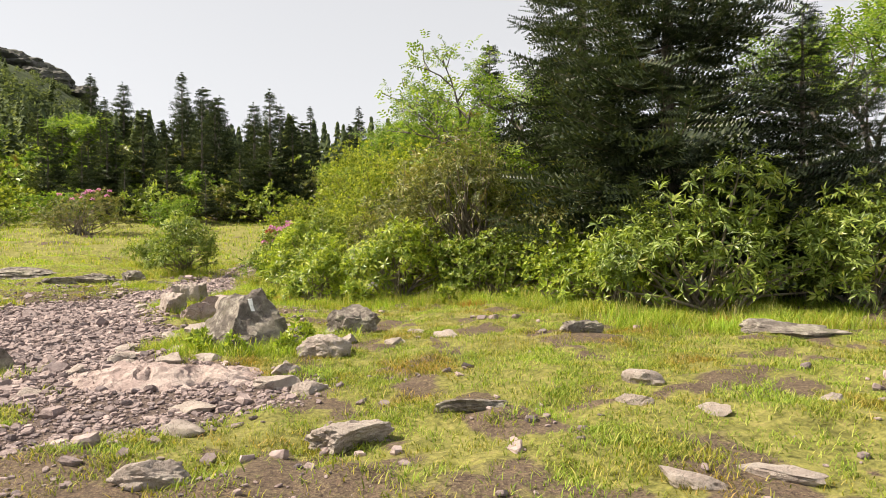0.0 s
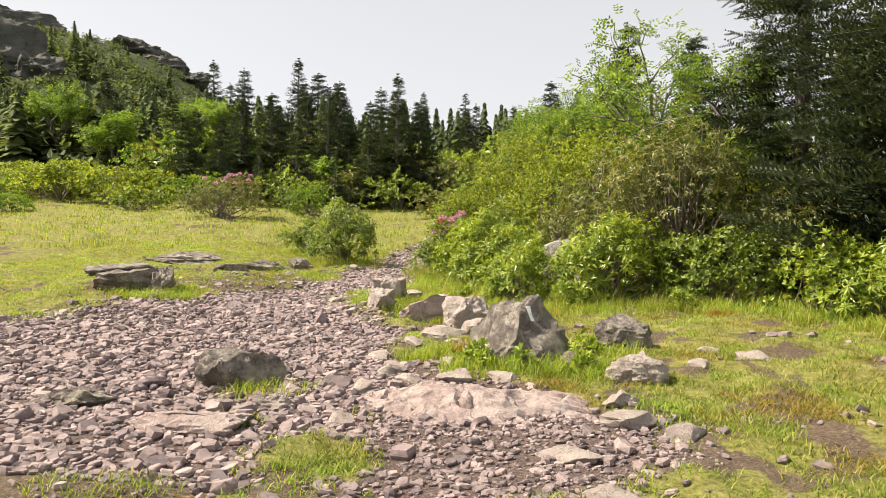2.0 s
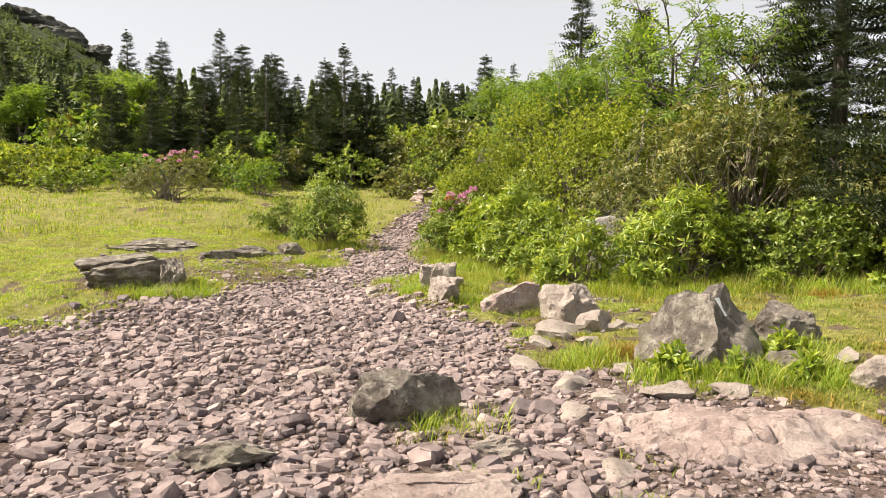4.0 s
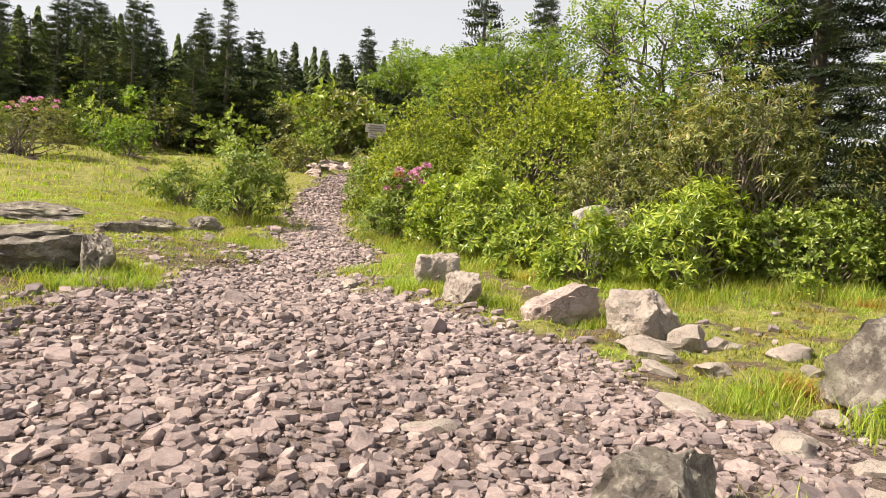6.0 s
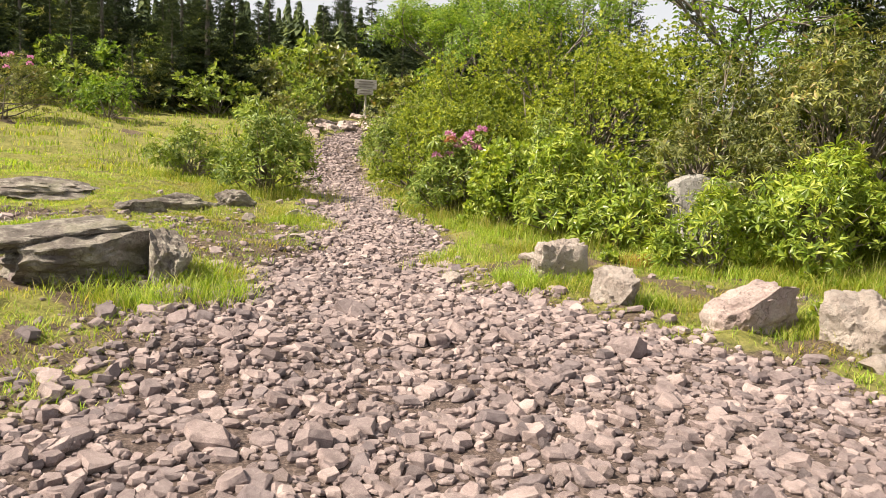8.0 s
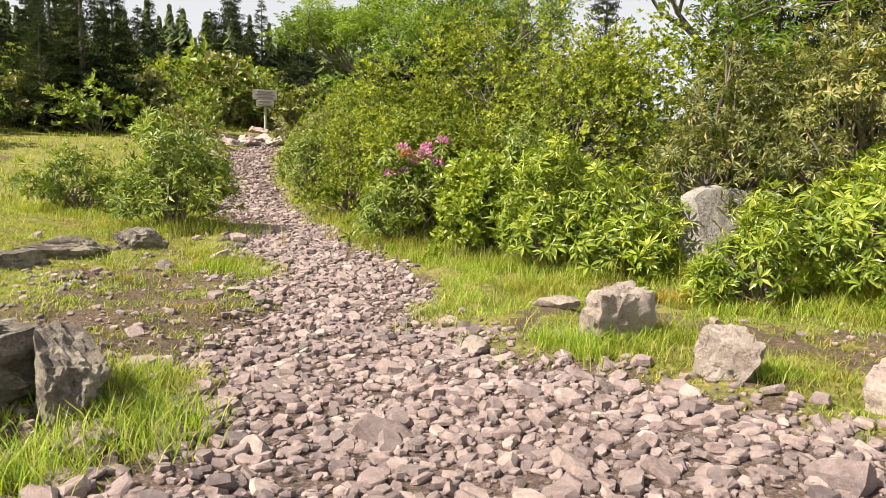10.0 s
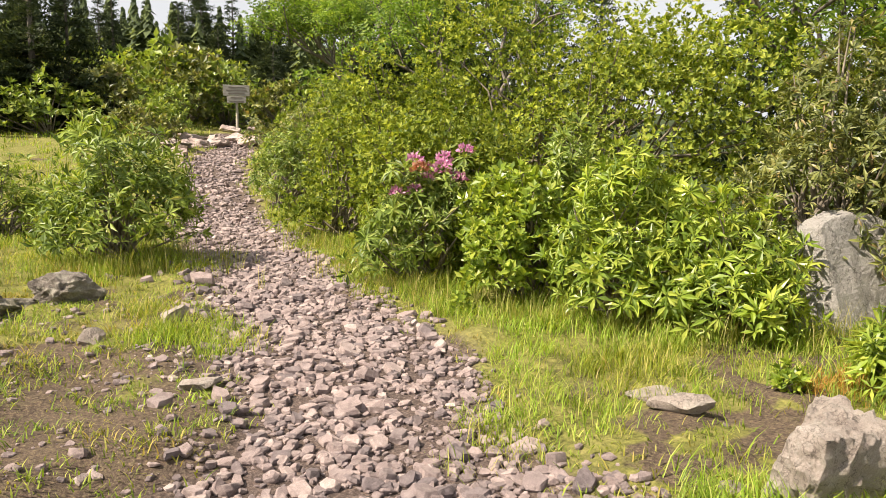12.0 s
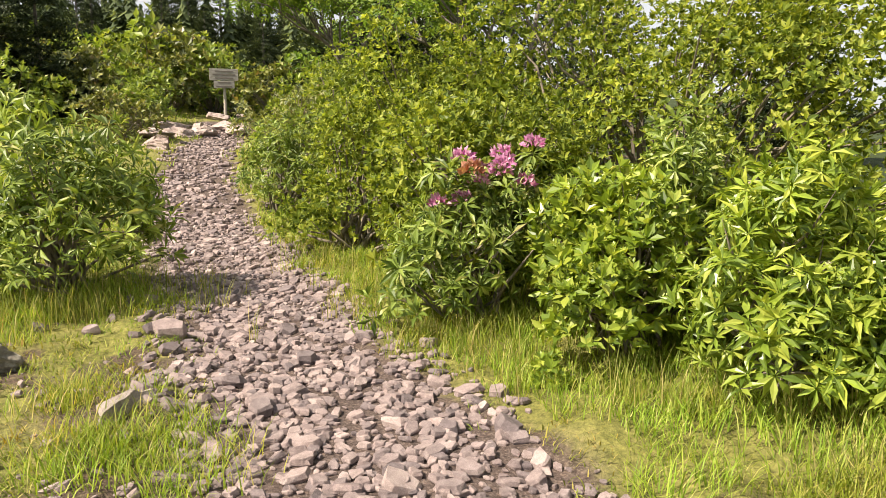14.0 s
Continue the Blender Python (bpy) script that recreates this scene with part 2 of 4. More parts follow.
def mesh_data(name, verts, faces, mat, smooth=False):
    """One mesh from arrays; all faces have the same number of corners."""
    me = bpy.data.meshes.new(name)
    verts, faces = np.asarray(verts, np.float32), np.asarray(faces, np.int32)
    me.vertices.add(len(verts))
    me.vertices.foreach_set("co", verts.ravel())
    me.loops.add(faces.size)
    me.loops.foreach_set("vertex_index", faces.ravel())
    me.polygons.add(len(faces))
    me.polygons.foreach_set("loop_start", np.arange(0, faces.size, faces.shape[1], dtype=np.int32))
    me.polygons.foreach_set("use_smooth", np.full(len(faces), smooth))
    me.materials.append(mat)
    me.update(calc_edges=True)
    return me


def part(name, data, parent, label=""):
    ob = new(name, data)
    ob.parent = parent
    return tagged(ob, label)


def thing(name, x, y, z, label, category, group="", rz=0.0):
    ob = new(name)
    ob.empty_display_size = 0.2
    ob.matrix_world = pose(x, y, z, 0, 0, rz)
    return tagged(ob, label, category, group)


def unit(v):
    return v / np.maximum(np.linalg.norm(v, axis=-1, keepdims=True), 1e-9)


def stamp(tv, tf, at, along, normal, size):
    """Copies of a small template, with its x axis along `along` and its z axis towards `normal`."""
    n = len(at)
    x = unit(along)
    y = unit(np.cross(normal, x))
    z = np.cross(x, y)
    s = np.broadcast_to(np.asarray(size, float), (n,))[:, None, None]
    v = at[:, None] + s * (tv[None, :, :1] * x[:, None] + tv[None, :, 1:2] * y[:, None] + tv[None, :, 2:] * z[:, None])
    f = tf[None] + (np.arange(n) * len(tv))[:, None, None]
    return v.reshape(-1, 3), f.reshape(-1, tf.shape[1])


def joined(pieces):
    vs, fs, k = [], [], 0
    for v, f in pieces:
        vs.append(v), fs.append(f + k)
        k += len(v)
    return np.concatenate(vs), np.concatenate(fs)


def tube(points, radii, sides=6):
    """A tapered tube along a bent line, as quads."""
    p, r = np.asarray(points, float), np.asarray(radii, float)
    d = unit(np.gradient(p, axis=0))
    ref = np.where(np.abs(d[:, 2:]) > 0.9, [[1.0, 0, 0]], [[0, 0, 1.0]])
    u = unit(np.cross(d, ref))
    w = np.cross(d, u)
    a = np.linspace(0, 2 * math.pi, sides, endpoint=False)
    ring = p[:, None] + r[:, None, None] * (np.cos(a)[None, :, None] * u[:, None] + np.sin(a)[None, :, None] * w[:, None])
    k, n = np.arange(sides), len(p)
    f = [np.stack([i * sides + k, i * sides + (k + 1) % sides, (i + 1) * sides + (k + 1) % sides, (i + 1) * sides + k], 1) for i in range(n - 1)]
    return ring.reshape(-1, 3), np.concatenate(f)


def smooth(a, b, v):
    t = np.clip((v - a) / (b - a), 0, 1)
    return t * t * (3 - 2 * t)


def lattice(ix, iy, seed):
    h = np.sin(ix * 127.1 + iy * 311.7 + seed * 74.7) * 43758.5453
    return h - np.floor(h)


def field(x, y, scale, seed=0, octaves=3):
    """Smooth random relief from 0 to 1 over the plan; scale is the size of its largest lumps."""
    x, y = np.asarray(x, float) / scale, np.asarray(y, float) / scale
    total, amp, norm = 0.0, 1.0, 0.0
    for o in range(octaves):
        ix, iy = np.floor(x), np.floor(y)
        fx, fy = x - ix, y - iy
        fx, fy = fx * fx * (3 - 2 * fx), fy * fy * (3 - 2 * fy)
        a, b = lattice(ix, iy, seed + o), lattice(ix + 1, iy, seed + o)
        c, d = lattice(ix, iy + 1, seed + o), lattice(ix + 1, iy + 1, seed + o)
        total = total + amp * ((a * (1 - fx) + b * fx) * (1 - fy) + (c * (1 - fx) + d * fx) * fy)
        norm += amp
        x, y, amp = x * 2.03 + 17, y * 2.03 + 5, amp * 0.5
    return total / norm


# ---- the lie of the land ----
LEFT_Y, LEFT_X = (5.2, 5.8, 6.3, 6.8, 9, 11.3, 12.6, 14, 15.5, 17.3, 20.3, 22.6, 26.5, 30, 34, 39, 44), (-1.7, -2.2, -5, -7.5, -8.5, -7.1, -5.9, -5.3, -4.4, -3.2, -2.15, -1.6, -0.4, 0.8, 2.4, 5, 7)
RIGHT_Y, RIGHT_X = (5.2, 6, 7, 7.6, 8.5, 10, 11.5, 13.2, 14.6, 16.2, 17.4, 19.2, 21.5, 23.7, 27, 30, 34, 39, 44), (-1.2, 0.2, 0.6, -0.2, -0.9, -1.25, -1.5, -1.9, -2.25, -2.0, -1.2, -0.8, -0.25, 0.5, 1.3, 2.4, 4.0, 6.6, 9)


def path_depth(x, y):
    """How far inside the stony path a place lies, in metres; negative outside."""
    d = np.minimum(x - np.interp(y, LEFT_Y, LEFT_X), np.interp(y, RIGHT_Y, RIGHT_X) - x)
    d = np.minimum(d, np.minimum((y - 5.3) * 0.8, 44.5 - y))
    for ix, iy, ir in ((-2.7, 8.45, 0.42), (-2.85, 7.25, 0.5), (-1.85, 7.35, 0.35), (-4.5, 8.1, 0.35), (-0.9, 9.9, 0.6), (-2.2, 6.4, 0.5)):
        d = d - 1.6 * np.exp(-(((x - ix) / ir) ** 2 + ((y - iy) / ir) ** 2))
    return d


def gravel_at(x, y):
    return smooth(-0.3, 0.3, path_depth(x, y) + 0.55 * (field(x, y, 0.9, 3) - 0.5))


def bare_at(x, y):
    """Trodden bare soil beside the path."""
    b = np.exp(-(((x + 1.3) / 2.2) ** 2 + ((y - 3.6) / 1.5) ** 2))
    b = np.maximum(b, np.exp(-(((x + 4.2) / 2.2) ** 2 + ((y - 5.9) / 0.8) ** 2)))
    b = np.maximum(b, 1.0 * np.exp(-(((x + 4.7 - 0.35 * (y - 17)) / 1.1) ** 2 + ((y - 18) / 3.0) ** 2)))
    b = np.maximum(b, 0.9 * np.exp(-(((x + 6.2) / 1.5) ** 2 + ((y - 18.9) / 0.8) ** 2)))
    b = np.maximum(b, 0.8 * np.exp(-(((x + 0.3) / 1.0) ** 2 + ((y - 11.7) / 1.2) ** 2)))
    b = np.maximum(b, 0.75 * np.exp(-((x - np.interp(y, LEFT_Y, LEFT_X) + 0.35) / 0.55) ** 2) * smooth(10.5, 12, y) * smooth(22, 20, y))
    b = np.maximum(b, 0.75 * np.exp(-(((x - 0.5) / 1.1) ** 2 + ((y - 13.2) / 0.7) ** 2)))
    b = np.maximum(b, 0.6 * np.exp(-(((x - 0.9) / 1.5) ** 2 + ((y - 7.0) / 0.7) ** 2)))
    return b


def grass_at(x, y):
    lump = field(x, y, 1.3, 9, 4)
    g = smooth(0.3, 0.55, lump + 0.15) * np.maximum(smooth(0.3, 0.46, field(x, y, 0.4, 14, 3)), smooth(14, 19, y)) * (1 - smooth(0.3, 0.95, bare_at(x, y) + 0.9 * (field(x, y, 0.5, 21) - 0.5)))
    return g * (1 - gravel_at(x, y))


def land(x, y):
    x, y = np.asarray(x, float), np.asarray(y, float)
    rise = 0.1 * 2.5 * np.logaddexp(0, (np.minimum(y, 75) - 23.5) / 2.5)
    crest = 11 + 31 / (1 + np.exp((x + 40) / 12))
    hill = smooth(72, 205, y) ** 0.85 * crest * (1 - 0.35 * smooth(210, 420, y))
    crag = smooth(0.5, 1.0, hill / 52) * 5 * (field(x, y, 16, 31, 4) - 0.5)
    right = 0.16 * smooth(0.5, 3.5, x - 0.12 * y + 1.0) * (1 - smooth(25, 40, y))
    leftbank = 0.22 * smooth(-3.6, -5.6, x + 0.0 * y) * smooth(11.5, 15, y)
    sunk = -0.05 * gravel_at(x, y)
    lumps = 0.24 * (field(x, y, 1.0, 6, 2) - 0.5) * smooth(-4.2, -6.5, x) + 0.16 * (field(x, y, 2.6, 1) - 0.5) + 0.1 * (field(x, y, 0.7, 2) - 0.5) * (1 - 0.5 * gravel_at(x, y))
    far = smooth(60, 130, np.hypot(x, y)) * 3 * (field(x, y, 30, 5) - 0.5)
    hummock = 0.13 * (field(x, y, 0.42, 12, 2) - 0.5) * (1 - 0.75 * gravel_at(x, y)) * (1 - smooth(30, 45, y))
    return 0.03 + hummock + rise + hill + crag + right + leftbank + sunk + lumps + far


def land_z(x, y):
    return float(land(np.array([x]), np.array([y]))[0])


def spaced(lo, hi, step, reach, grow=1.13):
    inner = list(np.arange(lo, hi, step))
    out, s, v = [], step, inner[-1]
    while v < reach:
        s *= grow
        v += s
        out.append(v)
    low, s, v = [], step, inner[0]
    while v > -reach:
        s *= grow
        v -= s
        low.append(v)
    return np.array(low[::-1] + inner + out)


gx, gy = spaced(-10, 9, 0.085, 900), spaced(0, 27, 0.085, 900, 1.06)
gy = gy[gy > -120]
GX, GY = np.meshgrid(gx, gy)
GZ = land(GX, GY)
nx, ny = len(gx), len(gy)
ii = (np.arange(ny - 1)[:, None] * nx + np.arange(nx - 1)[None]).ravel()
ground_me = mesh_data("ground", np.stack([GX, GY, GZ], -1).reshape(-1, 3), np.stack([ii, ii + 1, ii + nx + 1, ii + nx], 1), M_GROUND, True)
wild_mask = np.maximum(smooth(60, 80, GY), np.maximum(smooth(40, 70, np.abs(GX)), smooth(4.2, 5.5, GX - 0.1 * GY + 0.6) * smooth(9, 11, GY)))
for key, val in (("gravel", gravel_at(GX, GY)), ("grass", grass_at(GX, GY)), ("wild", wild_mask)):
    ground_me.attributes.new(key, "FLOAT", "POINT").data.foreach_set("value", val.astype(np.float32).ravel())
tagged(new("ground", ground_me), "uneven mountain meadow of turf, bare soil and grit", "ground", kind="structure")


# ---- rocks ----
def rock_mesh(name, size, mat, seed, cuts=14, rough=0.15, layers=0.0, detail=5, boxy=0.0, facets=()):
    """An angular boulder: a ball cut by planes, roughened, with layers if it is bedded."""
    rng = np.random.default_rng(seed)
    bm = bmesh.new()
    bmesh.ops.create_icosphere(bm, subdivisions=detail, radius=1.0)
    planes = [(unit(rng.normal(size=3)), rng.uniform(0.42, 0.8)) for _ in range(cuts)]
    planes = [(unit(np.array(f[:3], float)), f[3]) for f in facets] + planes
    off = Vector(rng.uniform(-50, 50, 3))
    for v in bm.verts:
        p = np.array(v.co)
        p = p * (1 - boxy + boxy / np.abs(p).max()) * (1 - 0.25 * boxy)
        for n, d in planes:
            k = p @ n - d
            if k > 0:
                p = p - k * n
        q = Vector(p)
        big = noise.fractal(q * 1.9 + off, 0.9, 2.0, 6)
        ridge = 1 - abs(noise.noise(q * 4.5 + off)) * 2
        q += q.normalized() * rough * (big + 0.35 * ridge + 0.22 * noise.noise(q * 12 + off))
        if layers:
            step = math.sin((q.z + 0.2 * noise.noise(q * 1.7 + off)) * 13)
            q.x *= 1 + layers * step
            q.y *= 1 + layers * step
        v.co = (q.x * size[0], q.y * size[1], q.z * size[2])
    me = bpy.data.meshes.new(name)
    bm.to_mesh(me)
    bm.free()
    for p in me.polygons:
        p.use_smooth = True
    me.set_sharp_from_angle(angle=radians(32))
    me.materials.append(mat)
    return me


def rock(name, x, y, size, mat, label, rz=0.0, sink=0.35, group="", tip=(0, 0), **kw):
    """A rock of half-sizes `size`, sunk into the ground by that share of its half-height."""
    seed = int(abs(x * 131 + y * 17) * 10) % 9973
    ob = new(name, rock_mesh(name, size, mat, seed, **kw))
    ob.matrix_world = pose(x, y, land_z(x, y) + size[2] * (0.55 - sink), tip[0], tip[1], rz)
    return tagged(ob, label, "rock", group)


blaze = rock("blaze_boulder", -0.18, 9.2, (0.86, 0.62, 0.74), M_ROCK, "dark grey angular boulder with a white painted trail blaze", 0, 0.35, cuts=3, rough=0.17,
             facets=((0.5, -0.6, 0.5, 0.4), (-0.75, -0.3, 0.5, 0.48), (0.85, 0.2, 0.5, 0.46), (-0.1, -1, 0.12, 0.6), (0.0, 0.7, 0.7, 0.55), (0.7, -0.7, 0.1, 0.62), (-0.25, -0.1, 1, 0.62)))
bpy.context.view_layer.update()
hit, spot, nrm, _ = blaze.ray_cast(blaze.matrix_world.inverted() @ Vector((-0.9, 3.0, 1.3)), (blaze.matrix_world.inverted().to_3x3() @ (Vector((-0.17, 9.13, 0.56)) - Vector((-0.9, 3.0, 1.3)))).normalized())
mark_bm = bmesh.new()
bmesh.ops.create_grid(mark_bm, x_segments=6, y_segments=12, size=0.5)
turn = nrm.to_track_quat("Z", "Y").to_matrix().to_4x4()
for v in mark_bm.verts:
    w = Matrix.Translation(spot + nrm * 0.15) @ turn @ Vector((v.co.x * 0.055, v.co.y * 0.17, 0))
    ok, q, qn, _ = blaze.ray_cast(w, -nrm)
    v.co = (q if ok else w) + nrm * 0.006
mark_me = bpy.data.meshes.new("blaze_mark")
mark_bm.to_mesh(mark_me)
mark_bm.free()
mark_me.materials.append(M_PAINT)
part("blaze_mark", mark_me, blaze, "white painted trail mark")
rock("boulder", -0.2, 8.75, (0.26, 0.2, 0.2), M_ROCK, "small grey rock leaning against the blazed boulder", 50)
rock("boulder", 0.28, 8.75, (0.24, 0.2, 0.22), M_ROCK, "rough grey rock beside the blazed boulder", 10)
rock("boulder", 1.2, 9.95, (0.5, 0.36, 0.36), M_ROCK, "jagged grey boulder in the grass beside the trail", -10, 0.3)
rock("boulder", -0.43, 11.66, (0.36, 0.3, 0.36), M_PALE_ROCK, "pale brown boulder at the edge of the stony path", 12, 0.3, boxy=0.75, cuts=2, facets=((-0.6, -0.2, 0.7, 0.75), (0.3, -0.5, 0.8, 0.72)))
rock("boulder", -0.95, 12.3, (0.42, 0.34, 0.36), M_PINK_ROCK, "rounded brownish boulder at the edge of the stony path", 0, 0.3, boxy=0.6, cuts=5)
rock("boulder", -1.58, 13.27, (0.28, 0.25, 0.28), M_PALE_ROCK, "angular pale block at the edge of the stony path", 25, boxy=0.6, cuts=5)
rock("boulder", -1.4, 14.42, (0.33, 0.27, 0.38), M_PALE_ROCK, "blocky grey rock half hidden in grass", -15, 0.3, boxy=0.85, cuts=4)
def bedrock(x, y, a, b, h, rz, label):
    """A hump of living rock that the path has worn bare: low, cracked, with an uneven edge that dives into the gravel."""
    n = 110
    u, w = np.meshgrid(np.linspace(-1.35, 1.35, n), np.linspace(-1.35, 1.35, n))
    ang = np.arctan2(w, u)
    edge = 1 + 0.16 * np.sin(2 * ang + 1.0) + 0.1 * np.sin(3 * ang + 0.4) + 0.07 * np.sin(7 * ang + 2)
    r = np.hypot(u, w) / edge
    lx, ly = u * a, w * b
    base = h * (1 - smooth(0.15, 1.15, r) * 1.0) - 0.35 * h * smooth(1.0, 1.3, r) * 4
    tilt = 0.05 * w * b
    steps = field(lx + 40, ly * 1.6 + 10, 0.55, 81, 4)
    plates = np.floor(steps * 7) / 7 + 0.35 * smooth(0.7, 1.0, steps * 7 % 1) / 7
    groove = np.abs(field(lx + 0.4 * ly + 9, ly, 0.45, 83, 3) - 0.5)
    z = base + tilt + 0.2 * (plates - 0.5) + 0.05 * (field(lx, ly, 0.16, 84, 3) - 0.5) - 0.05 * (1 - smooth(0.0, 0.035, groove))
    i = (np.arange(n - 1)[:, None] * n + np.arange(n - 1)[None]).ravel()
    me = mesh_data("bedrock", np.stack([lx, ly, z], -1).reshape(-1, 3), np.stack([i, i + 1, i + n + 1, i + n], 1), M_PINK_ROCK, True)
    me.set_sharp_from_angle(angle=radians(38))
    ob = new("bedrock", me)
    ob.matrix_world = pose(x, y, land_z(x, y) - 0.01, 0, 0, rz)
    return tagged(ob, label, "rock")


bedrock(-1.0, 7.48, 0.86, 0.6, 0.17, -14, "broad pinkish hump of worn bedrock in the path")
rock("boulder", 0.62, 8.12, (0.3, 0.22, 0.19), M_PALE_ROCK, "pale rounded rock in the grass", 20, cuts=5, boxy=0.2)
rock("boulder", -3.0, 8.55, (0.4, 0.32, 0.36), M_ROCK, "brown-grey stone standing in the gravel", 15)
rock("flat_rock", -3.1, 7.05, (0.45, 0.3, 0.15), M_PINK_ROCK, "flat pinkish rock with a tuft of grass beside it", 10, 0.4)
rock("flat_rock", -2.6, 7.75, (0.24, 0.16, 0.12), M_PALE_ROCK, "pale flat stone among the gravel", -20)
rock("boulder", -4.25, 7.95, (0.36, 0.22, 0.16), M_ROCK, "low grey stone among the gravel", 0)


def ledge(x, y, rz, layers, label):
    """Beds of rock one upon the other, each set back a little."""
    root = thing("layered_ledge", x, y, land_z(x, y), label, "rock", rz=rz)
    for k, (dx, dy, z, a, b, c) in enumerate(layers):
        ob = part("rock_layer", rock_mesh("rock_layer", (a, b, c), M_ROCK, int(abs(x) * 31 + k * 7), 5, 0.16, 0.025, 5, 0.9), root)
        ob.matrix_basis = pose(dx, dy, z, 2 * math.sin(k * 2.1), 2 * math.cos(k * 1.7 + x), 4 * k)
    return root


ledge(-6.0, 14.8, 8, ((0.0, 0.0, 0.08, 0.76, 0.52, 0.34), (-0.06, 0.1, 0.34, 0.62, 0.38, 0.13)), "long layered grey rock outcrop in the turf")
rock("boulder", -5.3, 14.72, (0.19, 0.34, 0.33), M_ROCK, "upright grey block at the end of the outcrop", 8, 0.35, cuts=6, boxy=0.6, rough=0.16)
rock("layered_ledge", -4.35, 20.6, (0.75, 0.45, 0.28), M_ROCK, "low layered grey ledge above the dirt track", 6, 0.3, layers=0.04)
rock("boulder", -3.45, 20.75, (0.4, 0.3, 0.25), M_ROCK, "low grey rock at the end of the ledge", 0)
rock("boulder", -5.0, 19.8, (0.42, 0.3, 0.2), M_ROCK, "low grey stone before the ledge", 30)
rock("layered_ledge", -6.6, 21.3, (1.3, 0.5, 0.24), M_ROCK, "dark layered edge of rock under the turf", -4, 0.4, layers=0.05)
rock("boulder", 2.35, 15.95, (0.66, 0.5, 0.95), M_BOULDER, "large smooth grey boulder behind the rhododendron", 15, 0.2, cuts=4, rough=0.05, boxy=0.6)
rock("flat_rock", 5.9, 7.35, (0.85, 0.4, 0.15), M_ROCK, "long flat grey slab lying in the grass", -14, 0.3, boxy=0.6)
rock("flat_rock", 3.7, 8.2, (0.4, 0.28, 0.16), M_ROCK, "low grey rock with dry litter in the turf", 10)
rock("flat_rock", 0.52, 4.95, (0.36, 0.2, 0.13), M_PALE_ROCK, "pale cracked stone lying in thin turf", 14, 0.25)
rock("flat_rock", -0.6, 4.35, (0.24, 0.13, 0.1), M_PALE_ROCK, "pale flat stone in trodden turf", 5, 0.25)
rock("flat_rock", 1.5, 5.2, (0.3, 0.16, 0.1), M_ROCK, "low dark stone with moss in thin turf", -8)

for x, y, a, b, c in ((3.6, 38.6, 0.8, 0.5, 0.3), (4.6, 39.4, 0.7, 0.5, 0.34), (5.7, 39.9, 0.9, 0.5, 0.36), (6.7, 39.6, 0.6, 0.5, 0.3), (2.6, 35.6, 0.8, 0.45, 0.3), (5.0, 41.2, 0.8, 0.5, 0.3), (7.0, 41.5, 0.7, 0.5, 0.28), (8.4, 45.4, 0.5, 0.4, 0.3), (9.4, 45.3, 0.5, 0.4, 0.26)):
    rock("boulder", x, y, (a, b, c), M_PINK_ROCK, "pale rock of the rough step in the upper path", x * 40, 0.2, "rocks of the upper path", detail=4)
for x, y, a, b, c in ((-0.1, 11.0, 0.4, 0.2, 0.12), (0.35, 10.6, 0.35, 0.2, 0.12), (0.0, 10.1, 0.16, 0.12, 0.1), (-0.75, 10.4, 0.2, 0.14, 0.12), (-1.0, 9.2, 0.16, 0.12, 0.1), (-1.0, 8.5, 0.24, 0.16, 0.14), (-0.6, 8.3, 0.18, 0.12, 0.1),
                      (0.2, 7.4, 0.22, 0.14, 0.1), (-1.9, 8.2, 0.22, 0.15, 0.1), (-2.1, 7.2, 0.2, 0.14, 0.1), (2.2, 8.9, 0.25, 0.16, 0.09), (3.0, 5.5, 0.2, 0.13, 0.1), (2.6, 4.8, 0.17, 0.11, 0.08), (3.0, 4.45, 0.14, 0.1, 0.07), (3.95, 4.5, 0.14, 0.1, 0.08),
                      (-0.75, 11.2, 0.3, 0.2, 0.16), (-0.95, 10.9, 0.22, 0.16, 0.14), (-0.35, 11.1, 0.26, 0.2, 0.2), (-1.45, 8.55, 0.2, 0.15, 0.1), (-1.6, 9.0, 0.24, 0.17, 0.1), (0.05, 7.0, 0.26, 0.18, 0.14), (0.35, 6.6, 0.2, 0.12, 0.1), (-0.6, 6.3, 0.26, 0.16, 0.08), (0.95, 8.9, 0.2, 0.14, 0.1), (1.5, 8.7, 0.26, 0.16, 0.1), (1.9, 9.3, 0.2, 0.15, 0.1), (2.1, 3.4, 0.22, 0.12, 0.07), (2.6, 3.3, 0.24, 0.13, 0.07), (-0.55, 5.5, 0.2, 0.12, 0.09), (-3.55, 9.8, 0.17, 0.14, 0.08), (-1.7, 9.7, 0.32, 0.2, 0.1), (-1.3, 10.5, 0.2, 0.14, 0.1), (-2.35, 15.0, 0.2, 0.13, 0.1), (-0.6, 15.85, 0.3, 0.15, 0.1), (-0.9, 15.5, 0.22, 0.14, 0.1), (-2.8, 19.46, 0.26, 0.16, 0.16), (-3.2, 17.75, 0.16, 0.12, 0.09), (-3.56, 19.14, 0.14, 0.1, 0.13)):
    rock("loose_rock", x, y, (a, b, c), M_PALE_ROCK, "pale flat stone lying beside the path", x * 53, 0.45, "pale stones beside the path", detail=3)

# ---- plants ----
LEAF_V = np.array([(0, 0, 0), (0.5, 0.145, 0.06), (1, 0, -0.16), (0.5, -0.145, 0.06), (0.52, 0, 0.0)])
LEAF_F = np.array([(0, 4, 2, 1), (0, 3, 2, 4)])


